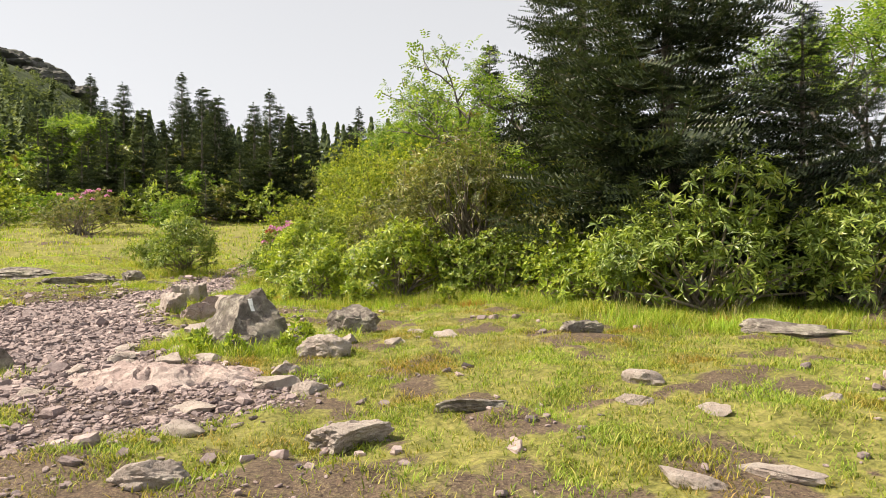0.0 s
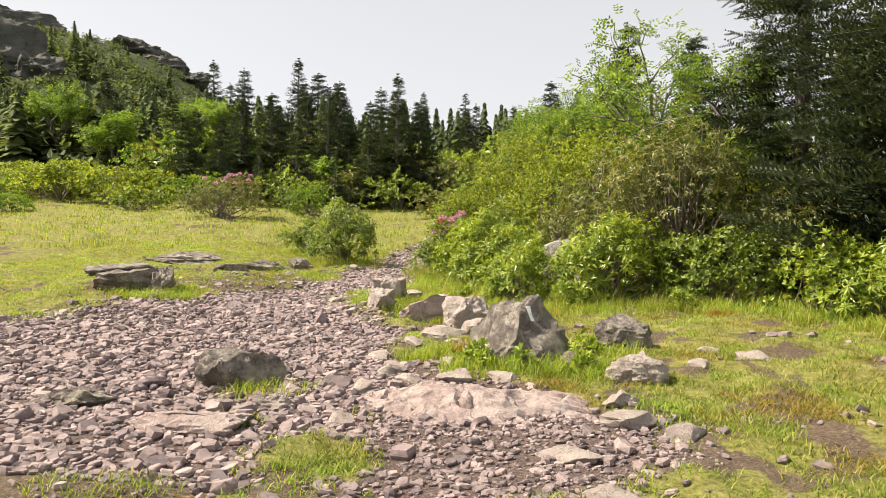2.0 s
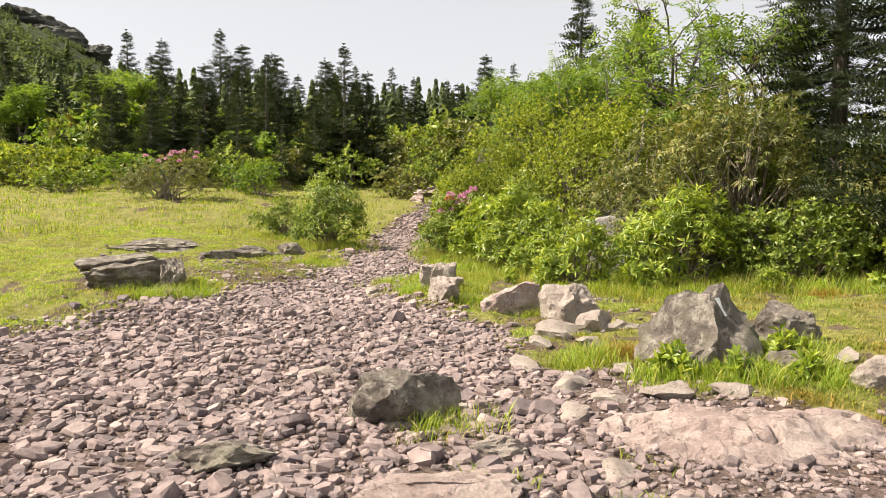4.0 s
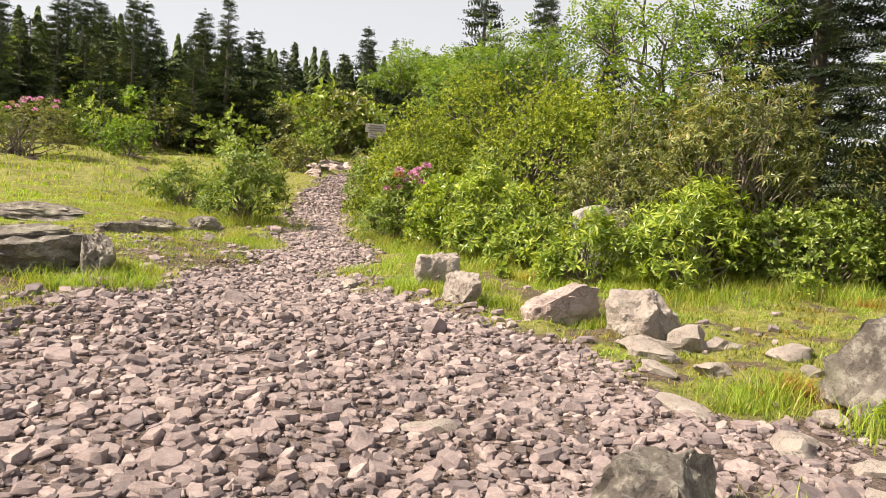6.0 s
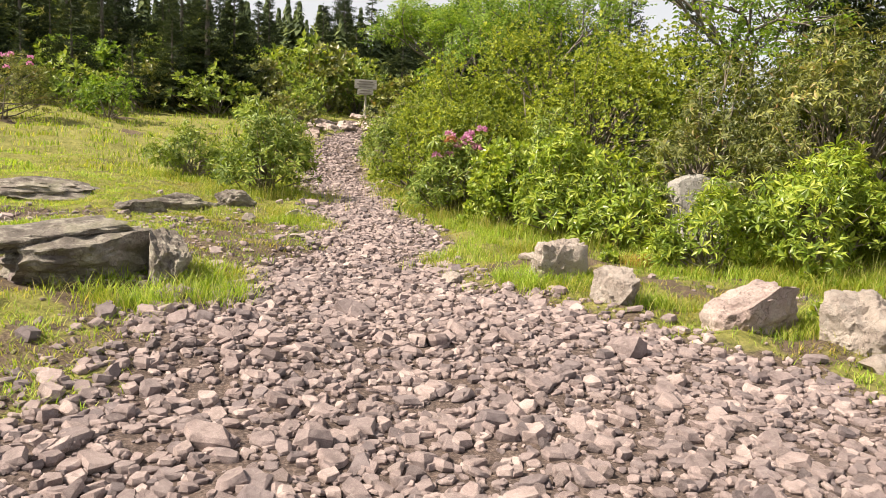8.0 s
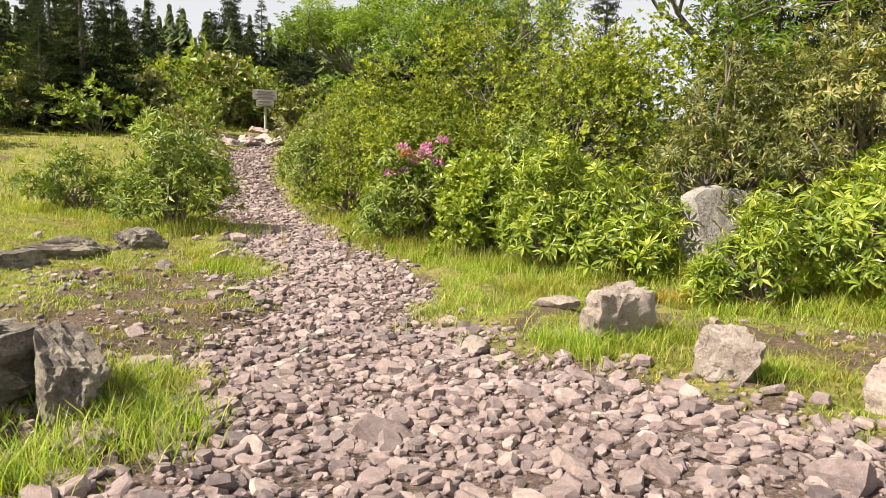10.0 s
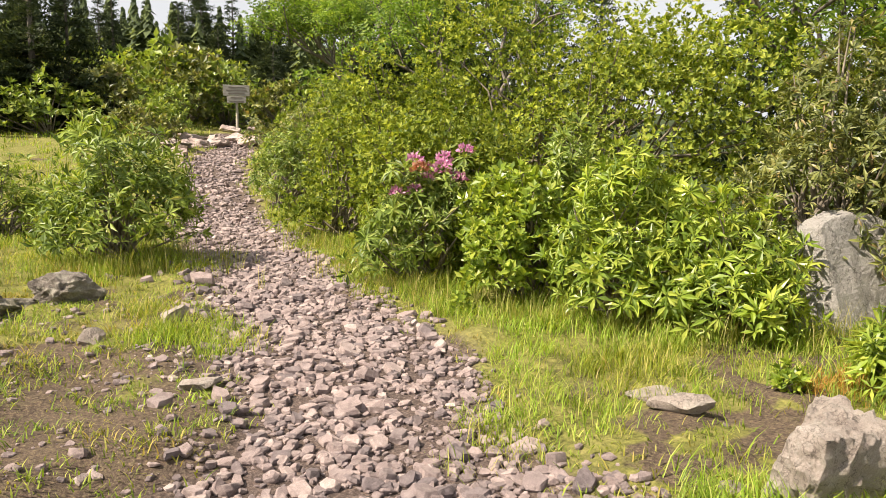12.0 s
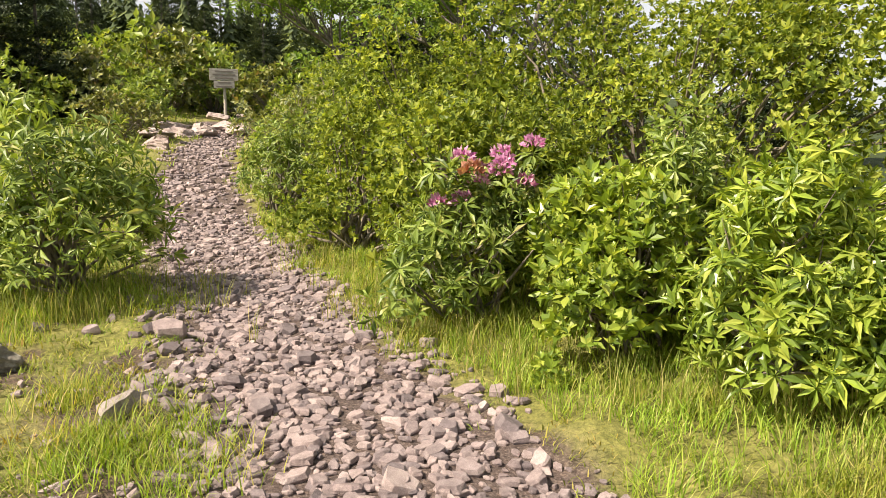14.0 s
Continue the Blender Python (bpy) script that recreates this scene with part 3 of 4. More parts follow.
FLAT_V = np.array([(0, 0, 0), (0.5, 0.17, 0.06), (1, 0, -0.06), (0.5, -0.17, 0.06)])
FLAT_F = np.array([(0, 3, 2, 1)])


def whorl_template(n, spread, rng, width=1.0, lv=LEAF_V, lf=LEAF_F):
    """A ring of leaves round a twig's tip; the twig points along z."""
    a = np.arange(n) * 2.399 + rng.uniform(0, 6)
    tilt = np.radians(rng.uniform(spread[0], spread[1], n))
    along = np.stack([np.cos(a) * np.sin(tilt), np.sin(a) * np.sin(tilt), np.cos(tilt)], 1)
    up = np.stack([-np.cos(a) * np.cos(tilt), -np.sin(a) * np.cos(tilt), np.sin(tilt)], 1)
    return stamp(lv * (1, width, 1), lf, along * 0.05, along, up, rng.uniform(0.75, 1.1, n))


_r = np.random.default_rng(3)
WHORLS = [whorl_template(int(_r.integers(6, 11)), sp, _r, w) for sp, w in (((25, 80), 0.8), ((40, 110), 0.85), ((60, 130), 0.9), ((15, 120), 0.75), ((75, 145), 0.95), ((35, 95), 1.0))]
SPRIGS = [whorl_template(7, (15, 95), _r, 1.5, FLAT_V, FLAT_F) for _ in range(4)]


def lump_points(rng, n, rx, ry, h, lobes, low=0.12):
    """Places and outward directions over a lumpy crown that stands on the ground."""
    c = unit(rng.normal(size=(lobes, 3)))
    c[:, 2] = np.abs(c[:, 2])
    reach = rng.uniform(0.35, 0.72, (lobes, 1))
    cen = c * reach
    rad = rng.uniform(0.15, 0.38, lobes)
    cen[0], rad[0] = (0, 0, 0.25), 0.5
    w = rad ** 2 / np.sum(rad ** 2)
    k = rng.choice(lobes, n, p=w)
    d = unit(rng.normal(size=(n, 3)))
    d[:, 2] = np.where(rng.random(n) < 0.7, np.abs(d[:, 2]), d[:, 2])
    p = cen[k] + d * (rad[k] * (0.7 + 0.5 * rng.random(n) ** 1.6))[:, None]
    inside = (np.linalg.norm((p[:, None] - cen[None]), axis=2) < rad[None] * 0.6).any(1)
    ok = (p[:, 2] > low) & ~inside
    p, d = p[ok], d[ok]
    top = np.percentile(p[:, 2], 99)
    side = np.percentile(np.abs(p[:, :2]), 98)
    return p * (rx / side, ry / side, h / top), unit(d + (0, 0, 0.25)), cen * (rx / side, ry / side, h / top)


BUSHES = []


def bush(name, x, y, rx, ry, h, mat, label, leaf=0.13, density=170, lobes=12, kind="whorl", group="", stems=14, blossoms=0, low=0.12, rz=0.0, bud=0):
    seed = int(abs(x * 37 + y * 101 + h * 7) * 10) % 99991
    rng = np.random.default_rng(seed)
    root = thing(name, x, y, land_z(x, y) - 0.04, label, "bush", group, rz)
    BUSHES.append((x, y, max(rx, ry)))
    area = 2.2 * h * (rx + ry) + 3 * rx * ry
    p, d, cen = lump_points(rng, int(area * density * (0.72 if kind == "whorl" else 0.85)), rx, ry, h, lobes, low)
    temps = WHORLS if kind == "whorl" else SPRIGS
    which = rng.integers(0, len(temps), len(p))
    axis = unit(d + rng.normal(size=d.shape) * 0.5 + (0, 0, 0.35))
    pieces = []
    for i, (tv, tf) in enumerate(temps):
        s = which == i
        if s.any():
            ref = unit(rng.normal(size=(s.sum(), 3)))
            side = unit(np.cross(ref, axis[s]))
            pieces.append(stamp(tv, tf, p[s], side, axis[s], leaf * rng.uniform(0.5, 1.25, s.sum())))
    v, f = joined(pieces)
    part("foliage", mesh_data("foliage", v, f, mat), root)
    lines = []
    ends = p[rng.choice(len(p), min(stems * 3, len(p)), replace=False)]
    for e in ends:
        a = rng.normal(size=2) * 0.16 * min(rx, ry)
        s = np.array([a[0], a[1], -0.03])
        m1 = s * 0.5 + e * (0.35, 0.35, 0.5) + rng.normal(size=3) * 0.06 * h
        lines.append(tube([s, m1, e * (0.8, 0.8, 0.82) + rng.normal(size=3) * 0.04, e], np.array([0.022, 0.016, 0.009, 0.003]) * min(1.6, max(0.6, h / 1.6)), 5))
    v, f = joined(lines)
    part("stem", mesh_data("stem", v, f, M_TWIG, True), root)
    if blossoms:
        front = np.argsort(-(1.5 * p[:, 2] / h + 0.5 * d[:, 2] - d[:, 0] * 0.25 - d[:, 1] * 0.4) + rng.uniform(0, 0.7, len(d)))
        chosen = []
        for j in front:
            if len(chosen) < blossoms and all(np.linalg.norm(p[j] - p[c]) > 0.17 for c in chosen):
                chosen.append(j)
        for j in chosen:
            n = 46
            dd = unit(rng.normal(size=(n, 3)))
            dd[:, 2] = np.abs(dd[:, 2])
            pv, pf = stamp(LEAF_V * (1, 2.2, 1.5), LEAF_F, dd * 0.06, dd, unit(rng.normal(size=(n, 3))), rng.uniform(0.045, 0.08, n))
            b = part("blossom", mesh_data("blossom", pv, pf, M_BLOSSOM if rng.random() < 0.86 else M_BUD), root, "cluster of pink rhododendron petals")
            b.location = p[j] + d[j] * 0.06
    return root


def spray_template(pairs, needle, rng, thick=0.055):
    """A flat spruce twig along x: needles in pairs, a little ragged."""
    t = np.linspace(0.02, 0.98, pairs)
    rows = []
    for sgn in (1, -1, 0.25):
        for u in t:
            w = needle * (1.15 - 0.6 * u) * rng.uniform(0.75, 1.15)
            lift = 0.25 * w if abs(sgn) == 1 else w * 0.85
            sg = math.copysign(1, sgn) * (1 if abs(sgn) == 1 else 0.35)
            rows.append([(u - thick * 0.4, 0, 0), (u + thick * 0.6, 0, 0), (u + w * 0.55, sg * w, lift)])
    v = np.array(rows).reshape(-1, 3)
    return v, np.arange(len(v)).reshape(-1, 3)


SPRAYS = [spray_template(9, 0.17, _r, 0.075) for _ in range(3)]
COARSE = [spray_template(4, 0.38, _r, 0.2) for _ in range(3)]


def spruce_data(h, r, bare, seed, whorls=20, per=7, twigs=9, fine=True, droop=0.12, blunt=1.0):
    """Needles and wood of a spruce: whorls of boughs, each a fan of twigs."""
    rng = np.random.default_rng(seed)
    wood = [tube([(0, 0, -0.15), (0.02, 0, h * 0.3), (0.03, 0.02, h * 0.7), (0, 0, h * 0.97)], np.array([0.02, 0.016, 0.009, 0.002]) * h * 0.85, 8)]
    o, al, nm, sz = [], [], [], []
    for i in range(whorls):
        u = (i + rng.uniform(0, 0.7)) / whorls
        reach = r * (1 - u ** blunt) ** (1.0 if fine else 1.12) * (0.55 + 0.45 * min(1, u * 5 + 0.4)) + 0.04 * r
        for b in range(per if u < 0.9 else 5):
            a = 2 * math.pi * (b + rng.uniform(-0.3, 0.3)) / per + i * 1.3
            z = bare + (h - bare) * (u + rng.uniform(-0.02, 0.02))
            L = reach * rng.uniform(0.5, 1.25)
            out = np.array([math.cos(a), math.sin(a), 0])
            lift = -droop + 0.55 * u + rng.uniform(-0.08, 0.08)
            tipz = z + lift * L
            bend = np.array([(s * L, z + (tipz - z) * s - 0.1 * L * math.sin(math.pi * s) + 0.06 * L * s * s) for s in np.linspace(0, 1, 5)])
            line = out[None] * bend[:, :1] + np.array([0, 0, 1.0])[None] * bend[:, 1:]
            if fine or i % 2 == 0:
                wood.append(tube(line, np.linspace(0.012, 0.002, 5) * (0.4 + L * 0.45), 4))
            side = np.array([-out[1], out[0], 0])
            n = max(3, int(twigs * (0.35 + 0.65 * L / r)))
            for k in range(n):
                s = 0.18 + 0.82 * (k + 0.5) / n
                base = np.array([np.interp(s, np.linspace(0, 1, 5), line[:, c]) for c in range(3)])
                tl = (0.42 * L * (1.05 - s) + 0.1 * r) * rng.uniform(0.8, 1.2)
                for sg in (-1, 1):
                    way = out * 0.75 + side * sg * rng.uniform(0.6, 1.0) + np.array([0, 0, rng.uniform(-0.4, 0.22)])
                    o.append(base), al.append(way), nm.append((0.0, 0.0, 1.0) + rng.normal(size=3) * 0.4), sz.append(tl)
            o.append(line[-2]), al.append(line[-1] - line[-2]), nm.append((0, 0, 1.0)), sz.append(0.3 * L + 0.08)
    o.append(np.array([0, 0, h * 0.93])), al.append(np.array([0.05, 0, 1.0])), nm.append((1.0, 0, 0)), sz.append(h * 0.07)
    o, al, nm, sz = np.array(o), np.array(al), np.array(nm), np.array(sz)
    temps = SPRAYS if fine else COARSE
    k = rng.integers(0, len(temps), len(o))
    needles = joined([stamp(tv, tf, o[k == i], al[k == i], nm[k == i], sz[k == i]) for i, (tv, tf) in enumerate(temps)])
    return needles, joined(wood)


def spruce(x, y, h, r, bare, label, seed, mat, group="", **kw):
    root = thing("spruce_tree", x, y, land_z(x, y), label, "tree", group)
    (nv, nf), (wv, wf) = spruce_data(h, r, bare, seed, **kw)
    part("trunk", mesh_data("trunk", wv, wf, M_BARK, True), root)
    part("crown", mesh_data("crown", nv, nf, mat), root)
    return root


PINNATE = joined([stamp(LEAF_V * (1, 1.5, 1), LEAF_F, np.array([[u, 0, -0.1 * u * u]]), np.array([[0.6, s, -0.1]]), np.array([[0, 0, 1.0]]), 0.42)
                  for u in (0.3, 0.6, 0.9) for s in (-1, 1)])


def broad_tree(x, y, h, spread, label, seed, mat, leaf=0.24, depth=4, tufts=7, lean=(0.0, 0.0), group="", clear=0.25):
    """A tapered trunk that forks into limbs and twigs, with feathered leaves at the twigs."""
    rng = np.random.default_rng(seed)
    wood, tips = [], []

    def grow(p, d, length, rad, level):
        bend = unit(d + rng.normal(size=3) * 0.22)
        q1 = p + unit(d) * length * 0.5
        q2 = q1 + bend * length * 0.5
        wood.append(tube([p, q1, q2], [rad, rad * 0.82, rad * 0.62], 6 if level < 2 else 4))
        if level >= depth:
            tips.extend([q1, q2, (q1 + q2) / 2])
            return
        if level >= depth - 1:
            tips.append(q2)
        for k in range(3 if level else 5):
            a = 2 * math.pi * k / (3 if level else 5) + rng.uniform(0, 1.4)
            e = unit(bend * 0.8 + np.array([math.cos(a), math.sin(a), rng.uniform(-0.05, 0.5)]) * rng.uniform(0.55, 0.95) * spread)
            grow(q2 - bend * length * rng.uniform(0, 0.35), e, length * rng.uniform(0.6, 0.8), rad * 0.6, level + 1)

    grow(np.array([0, 0, -0.1]), unit(np.array([lean[0], lean[1], 1.0])), h * clear, 0.011 * h, 0)
    tips = np.array(tips)
    k = h / max(tips[:, 2].max() + 0.15, 0.1)
    n = len(tips) * tufts
    at = np.repeat(tips, tufts, 0) + rng.normal(size=(n, 3)) * 0.16 / k
    way = unit(rng.normal(size=(n, 3)) + (0, 0, -0.1))
    lv, lf = stamp(PINNATE[0], PINNATE[1], at, way, unit(np.array([0, 0, 1.0]) + rng.normal(size=(n, 3)) * 0.4), leaf / k * rng.uniform(0.7, 1.2, n))
    wv, wf = joined(wood)
    root = thing("leafy_tree", x, y, land_z(x, y), label, "tree", group)
    part("trunk", mesh_data("trunk", wv * k, wf, M_BARK, True), root)
    part("crown", mesh_data("crown", lv * k, lf, mat), root)
    return root


# spruces near the trail
spruce(7.1, 11.9, 9.6, 2.9, 1.0, "broad dark green spruce with drooping boughs down to the shrubs", 11, M_SPRUCE, "spruces by the trail", whorls=32, per=8, twigs=11, blunt=1.4)
spruce(7.4, 16.2, 11.5, 2.1, 2.8, "tall dark spruce with a bare pale lower trunk", 12, M_SPRUCE, "spruces by the trail", whorls=32, per=7, twigs=10, blunt=1.4)
spruce(9.4, 11.2, 5.3, 2.2, 0.5, "young dark spruce beside the taller ones", 13, M_SPRUCE, "spruces by the trail", whorls=24, per=7, twigs=9)
spruce(11.3, 11.7, 4.3, 2.3, 0.4, "dark spruce behind the rhododendron under the taller ones", 14, M_SPRUCE, "spruces by the trail", whorls=20, per=6, twigs=8)
broad_tree(6.1, 18.3, 6.3, 1.05, "open light green mountain ash above the shrubs", 5, M_ASH, 0.27, 4, 4)
broad_tree(4.6, 23.6, 5.7, 0.7, "young light green tree rising out of the shrubs", 6, M_ASH, 0.28, 4, 5)
broad_tree(15.8, 15.7, 7.6, 0.9, "light green leafy tree behind the spruces", 8, M_ASH, 0.34, 4, 6)
broad_tree(8.6, 34.5, 6.2, 0.7, "light green leafy tree at the bend of the trail", 9, M_ASH, 0.34, 4, 6)

# shrubs along the right of the trail
R, B = "rhododendron_bush", "rhododendrons by the trail"
bush(R, 6.5, 9.8, 2.1, 1.3, 2.35, M_RHODO, "large rhododendron with long pale green leaves in front of the spruce", 0.17, 90, 14, group=B)
bush("leafy_shrub", 4.9, 11.6, 0.95, 0.75, 1.2, M_RHODO_BRIGHT, "low bright green shrub at the meadow's edge", 0.1, 200, 8, "sprig")
bush(R, 1.1, 14.6, 0.62, 0.5, 1.15, M_RHODO_BRIGHT, "low bright green rhododendron before the grey boulder", 0.15, 150, 7, group=B)
bush(R, 5.4, 10.5, 0.8, 0.7, 1.25, M_RHODO_BRIGHT, "bright green young rhododendron at the foot of the large one", 0.15, 140, 8, group=B)
bush("leafy_shrub", 4.3, 13.2, 1.3, 0.8, 1.25, M_RHODO, "dark green low shrub under the tall rhododendron", 0.1, 190, 9, "sprig")
bush(R, 2.5, 14.1, 1.4, 0.9, 1.6, M_RHODO_BRIGHT, "bright green rhododendron with fresh upright leaves", 0.16, 130, 11, group=B)
bush(R, 4.2, 15.0, 2.1, 1.5, 3.3, M_RHODO_OLIVE, "tall olive rhododendron with bare grey stems", 0.13, 110, 16, group=B, stems=30)
bush(R, 2.9, 16.4, 1.4, 1.1, 2.9, M_RHODO_OLIVE, "tall olive rhododendron growing among green shrubs", 0.13, 110, 12, group=B, stems=22)
bush("leafy_shrub", 3.5, 20.3, 2.0, 3.2, 3.7, M_SHRUB, "broad yellow-green shrub with small leaves", 0.08, 270, 22, "sprig", stems=26)
bush("leafy_shrub", 3.0, 23.8, 1.6, 1.7, 3.0, M_SHRUB, "yellow-green shrub beside the narrowing trail", 0.085, 200, 13, "sprig")
bush(R, 0.9, 17.4, 1.0, 1.0, 1.55, M_RHODO_BRIGHT, "green rhododendron with broad leaves beside the grass", 0.15, 150, 10, group=B)
bush(R, 1.5, 18.7, 1.2, 1.0, 1.75, M_RHODO, "green rhododendron growing against the yellow shrub", 0.14, 140, 10, group=B)
bush(R, 0.3, 20.0, 0.85, 0.8, 1.42, M_RHODO, "rhododendron with clusters of pink blossoms", 0.15, 170, 9, group=B, blossoms=12)
bush(R, 1.9, 26.6, 0.8, 1.2, 1.75, M_RHODO, "rhododendron hanging over the edge of the path", 0.14, 130, 9, group=B)
bush(R, 3.2, 28.6, 1.1, 1.4, 2.0, M_RHODO_OLIVE, "rhododendron on the bank beside the path", 0.14, 110, 9, group=B)
bush("leafy_shrub", 5.4, 30.5, 1.6, 1.9, 2.7, M_SHRUB, "yellow-green shrub on the bank above the path", 0.1, 130, 12, "sprig")
bush(R, 6.8, 33.0, 1.6, 1.8, 2.6, M_RHODO, "dark rhododendron where the path narrows", 0.15, 90, 11, group=B)
bush(R, 1.5, 16.55, 0.9, 0.7, 1.35, M_RHODO_BRIGHT, "green rhododendron with broad leaves before the olive one", 0.15, 150, 9, group=B)
bush("leafy_shrub", 0.75, 18.6, 0.8, 0.8, 1.35, M_RHODO_BRIGHT, "bright green broad-leaved shrub among the rhododendrons", 0.11, 220, 9, "sprig")
bush("leafy_shrub", 1.3, 20.9, 1.2, 1.3, 2.1, M_SHRUB, "yellow-green shrub with small leaves behind the blossoms", 0.085, 220, 11, "sprig")
bush("leafy_shrub", 1.3, 23.3, 1.0, 1.2, 1.9, M_SHRUB, "rounded yellow-green shrub above the grassy verge", 0.085, 220, 10, "sprig")
bush(R, 6.2, 13.6, 1.6, 1.2, 2.6, M_RHODO_OLIVE, "olive rhododendron in the shade of the spruces", 0.13, 100, 12, group=B, stems=24)
bush("leafy_shrub", 5.6, 16.6, 1.8, 1.4, 2.9, M_SHRUB, "yellow-green shrub deep in the thicket", 0.09, 140, 13, "sprig")
bush(R, 9.0, 9.2, 1.5, 1.2, 1.9, M_RHODO, "dark rhododendron under the young spruce", 0.16, 90, 11, group=B)
# shrubs left of the trail
bush(R, -2.35, 22.8, 0.95, 0.9, 1.75, M_RHODO, "green rhododendron with upright leaf whorls in long grass", 0.17, 150, 9, group=B)
bush(R, -3.4, 25.2, 0.9, 0.8, 1.15, M_RHODO, "low rhododendron behind the ledge", 0.14, 130, 8, group=B)
bush(R, -7.9, 34.5, 1.9, 1.5, 1.9, M_RHODO_OLIVE, "rounded dark rhododendron with faded pink blossoms", 0.15, 70, 12, group=B, blossoms=14)


# small plants by the rocks
for x, y, h in ((0.4, 8.95, 0.42), (0.2, 8.5, 0.3), (-0.75, 8.85, 0.36), (-0.35, 8.6, 0.32), (-1.2, 14.25, 0.26), (-0.25, 12.1, 0.34), (0.1, 15.3, 0.3), (-0.3, 18.4, 0.34), (0.9, 14.9, 0.34), (1.6, 13.6, 0.36), (3.1, 12.6, 0.4), (4.0, 11.6, 0.36)):
    h *= 0.75
    bush("leafy_weed", x, y, h * 0.5, h * 0.5, h, M_RHODO_BRIGHT, "small bright green leafy plant among stones and grass", 0.085, 330, 5, "sprig", "small leafy plants", 4, low=0.02)


# ---- sign ----
def box(name, sx, sy, sz, mat, bevel=0.006):
    bm = bmesh.new()
    bmesh.ops.create_cube(bm, size=1.0)
    bmesh.ops.scale(bm, vec=(sx, sy, sz), verts=bm.verts)
    bmesh.ops.bevel(bm, geom=list(bm.edges), offset=bevel, segments=2, affect="EDGES", profile=0.6)
    me = bpy.data.meshes.new(name)
    bm.to_mesh(me)
    bm.free()
    me.materials.append(mat)
    return me


SX, SY = 8.95, 46.0
sign = thing("trail_sign", SX, SY, land_z(SX, SY), "weathered wooden trail sign with two boards on a pale post", "sign", rz=-20)
post = part("post", mesh_data("post", *tube([(0, 0, -0.3), (0.02, 0, 0.8), (0, 0, 2.0)], (0.075, 0.065, 0.06), 8), M_POST, True), sign, "pale weathered wooden post")
for nm, w, hh, z, lines in (("upper_board", 1.2, 0.5, 1.9, 3), ("lower_board", 0.86, 0.3, 1.48, 2)):
    bd = part(nm, box(nm, w, 0.05, hh, M_SIGN), sign, "grey-brown wooden board with carved lettering")
    bd.location = (0, -0.085, z)
    for k in range(lines):
        ln = part("lettering", box("lettering", w * (0.78 if k % 2 else 0.62), 0.008, 0.05, M_LETTER, 0.002), bd)
        ln.location = (0, -0.03, hh * (0.28 - 0.56 * k / max(1, lines - 1)))

# ---- middle distance: shrubs and the tree line ----
rng = np.random.default_rng(5)


def shrub_stock(seed, rx, h, mat, leaf, kind, n):
    r2 = np.random.default_rng(seed)
    p, d, cen = lump_points(r2, n, rx, rx, h, 11, 0.05)
    temps = WHORLS if kind == "whorl" else SPRIGS
    which = r2.integers(0, len(temps), len(p))
    axis = unit(d + r2.normal(size=d.shape) * 0.3 + (0, 0, 0.35))
    got = []
    for i, (tv, tf) in enumerate(temps):
        k = which == i
        got.append(stamp(tv, tf, p[k], unit(np.cross(unit(r2.normal(size=(k.sum(), 3))), axis[k])), axis[k], leaf * r2.uniform(0.7, 1.25, k.sum())))
    lines = [tube([(0, 0, -0.1), e * 0.45 + r2.normal(size=3) * 0.05, e], (0.03, 0.018, 0.004), 4) for e in p[:24]]
    return mesh_data("foliage", *joined(got), mat), mesh_data("stem", *joined(lines), M_TWIG, True)


STOCK = [shrub_stock(61, 1.3, 1.6, M_RHODO, 0.19, "sprig", 330), shrub_stock(62, 1.3, 1.6, M_RHODO_OLIVE, 0.19, "sprig", 330),
         shrub_stock(63, 1.5, 1.5, M_SHRUB, 0.15, "sprig", 520), shrub_stock(64, 1.4, 1.7, M_ASH, 0.16, "sprig", 480)]
STOCK_LABEL = ("dark green rhododendron below the tree line", "olive rhododendron below the tree line",
               "yellow-green shrub at the upper edge of the meadow", "bright green shrub at the upper edge of the meadow")


def far_bush(x, y, s, k, tall=1.0):
    root = thing("far_shrub", x, y, land_z(x, y) - 0.08, STOCK_LABEL[k], "bush", "shrubs below the tree line", rng.uniform(0, 360))
    root.scale = (s, s, s * tall)
    part("foliage", STOCK[k][0], root)
    part("stem", STOCK[k][1], root)


# beside the upper path and round the sign
for x, y, s, k in ((4.0, 41.5, 1.1, 0), (2.2, 38.0, 0.9, 1), (5.2, 47.5, 1.5, 0), (7.6, 49.0, 1.6, 1), (9.8, 49.4, 1.7, 0), (12.0, 47.0, 1.6, 1), (12.4, 43.2, 1.6, 0),
                   (10.6, 40.0, 1.4, 1), (9.0, 36.6, 1.3, 0), (3.0, 44.6, 1.4, 1), (0.4, 42.5, 1.3, 0), (-2.6, 44.0, 1.3, 1), (14.6, 46.0, 1.9, 3), (6.6, 52.5, 2.2, 2),
                   (2.0, 50.0, 1.8, 1), (-1.2, 49.0, 1.7, 0), (10.5, 54.0, 2.4, 2), (-4.6, 47.2, 1.6, 3), (-5.6, 41.0, 1.2, 0), (-4.4, 38.0, 0.9, 3), (15.5, 40.5, 2.0, 0), (11.2, 36.0, 1.6, 1)):
    far_bush(x, y, s, k)
# the upper edge of the meadow
for i in range(46):
    x = -33 + 36 * i / 45 + rng.uniform(-0.6, 0.6)
    y = rng.uniform(44, 56) - 0.1 * abs(x)
    far_bush(x, y, rng.uniform(0.7, 1.25), int(rng.choice([2, 2, 3, 0, 1])) if x < -9 else int(rng.choice([0, 1, 1, 0])))
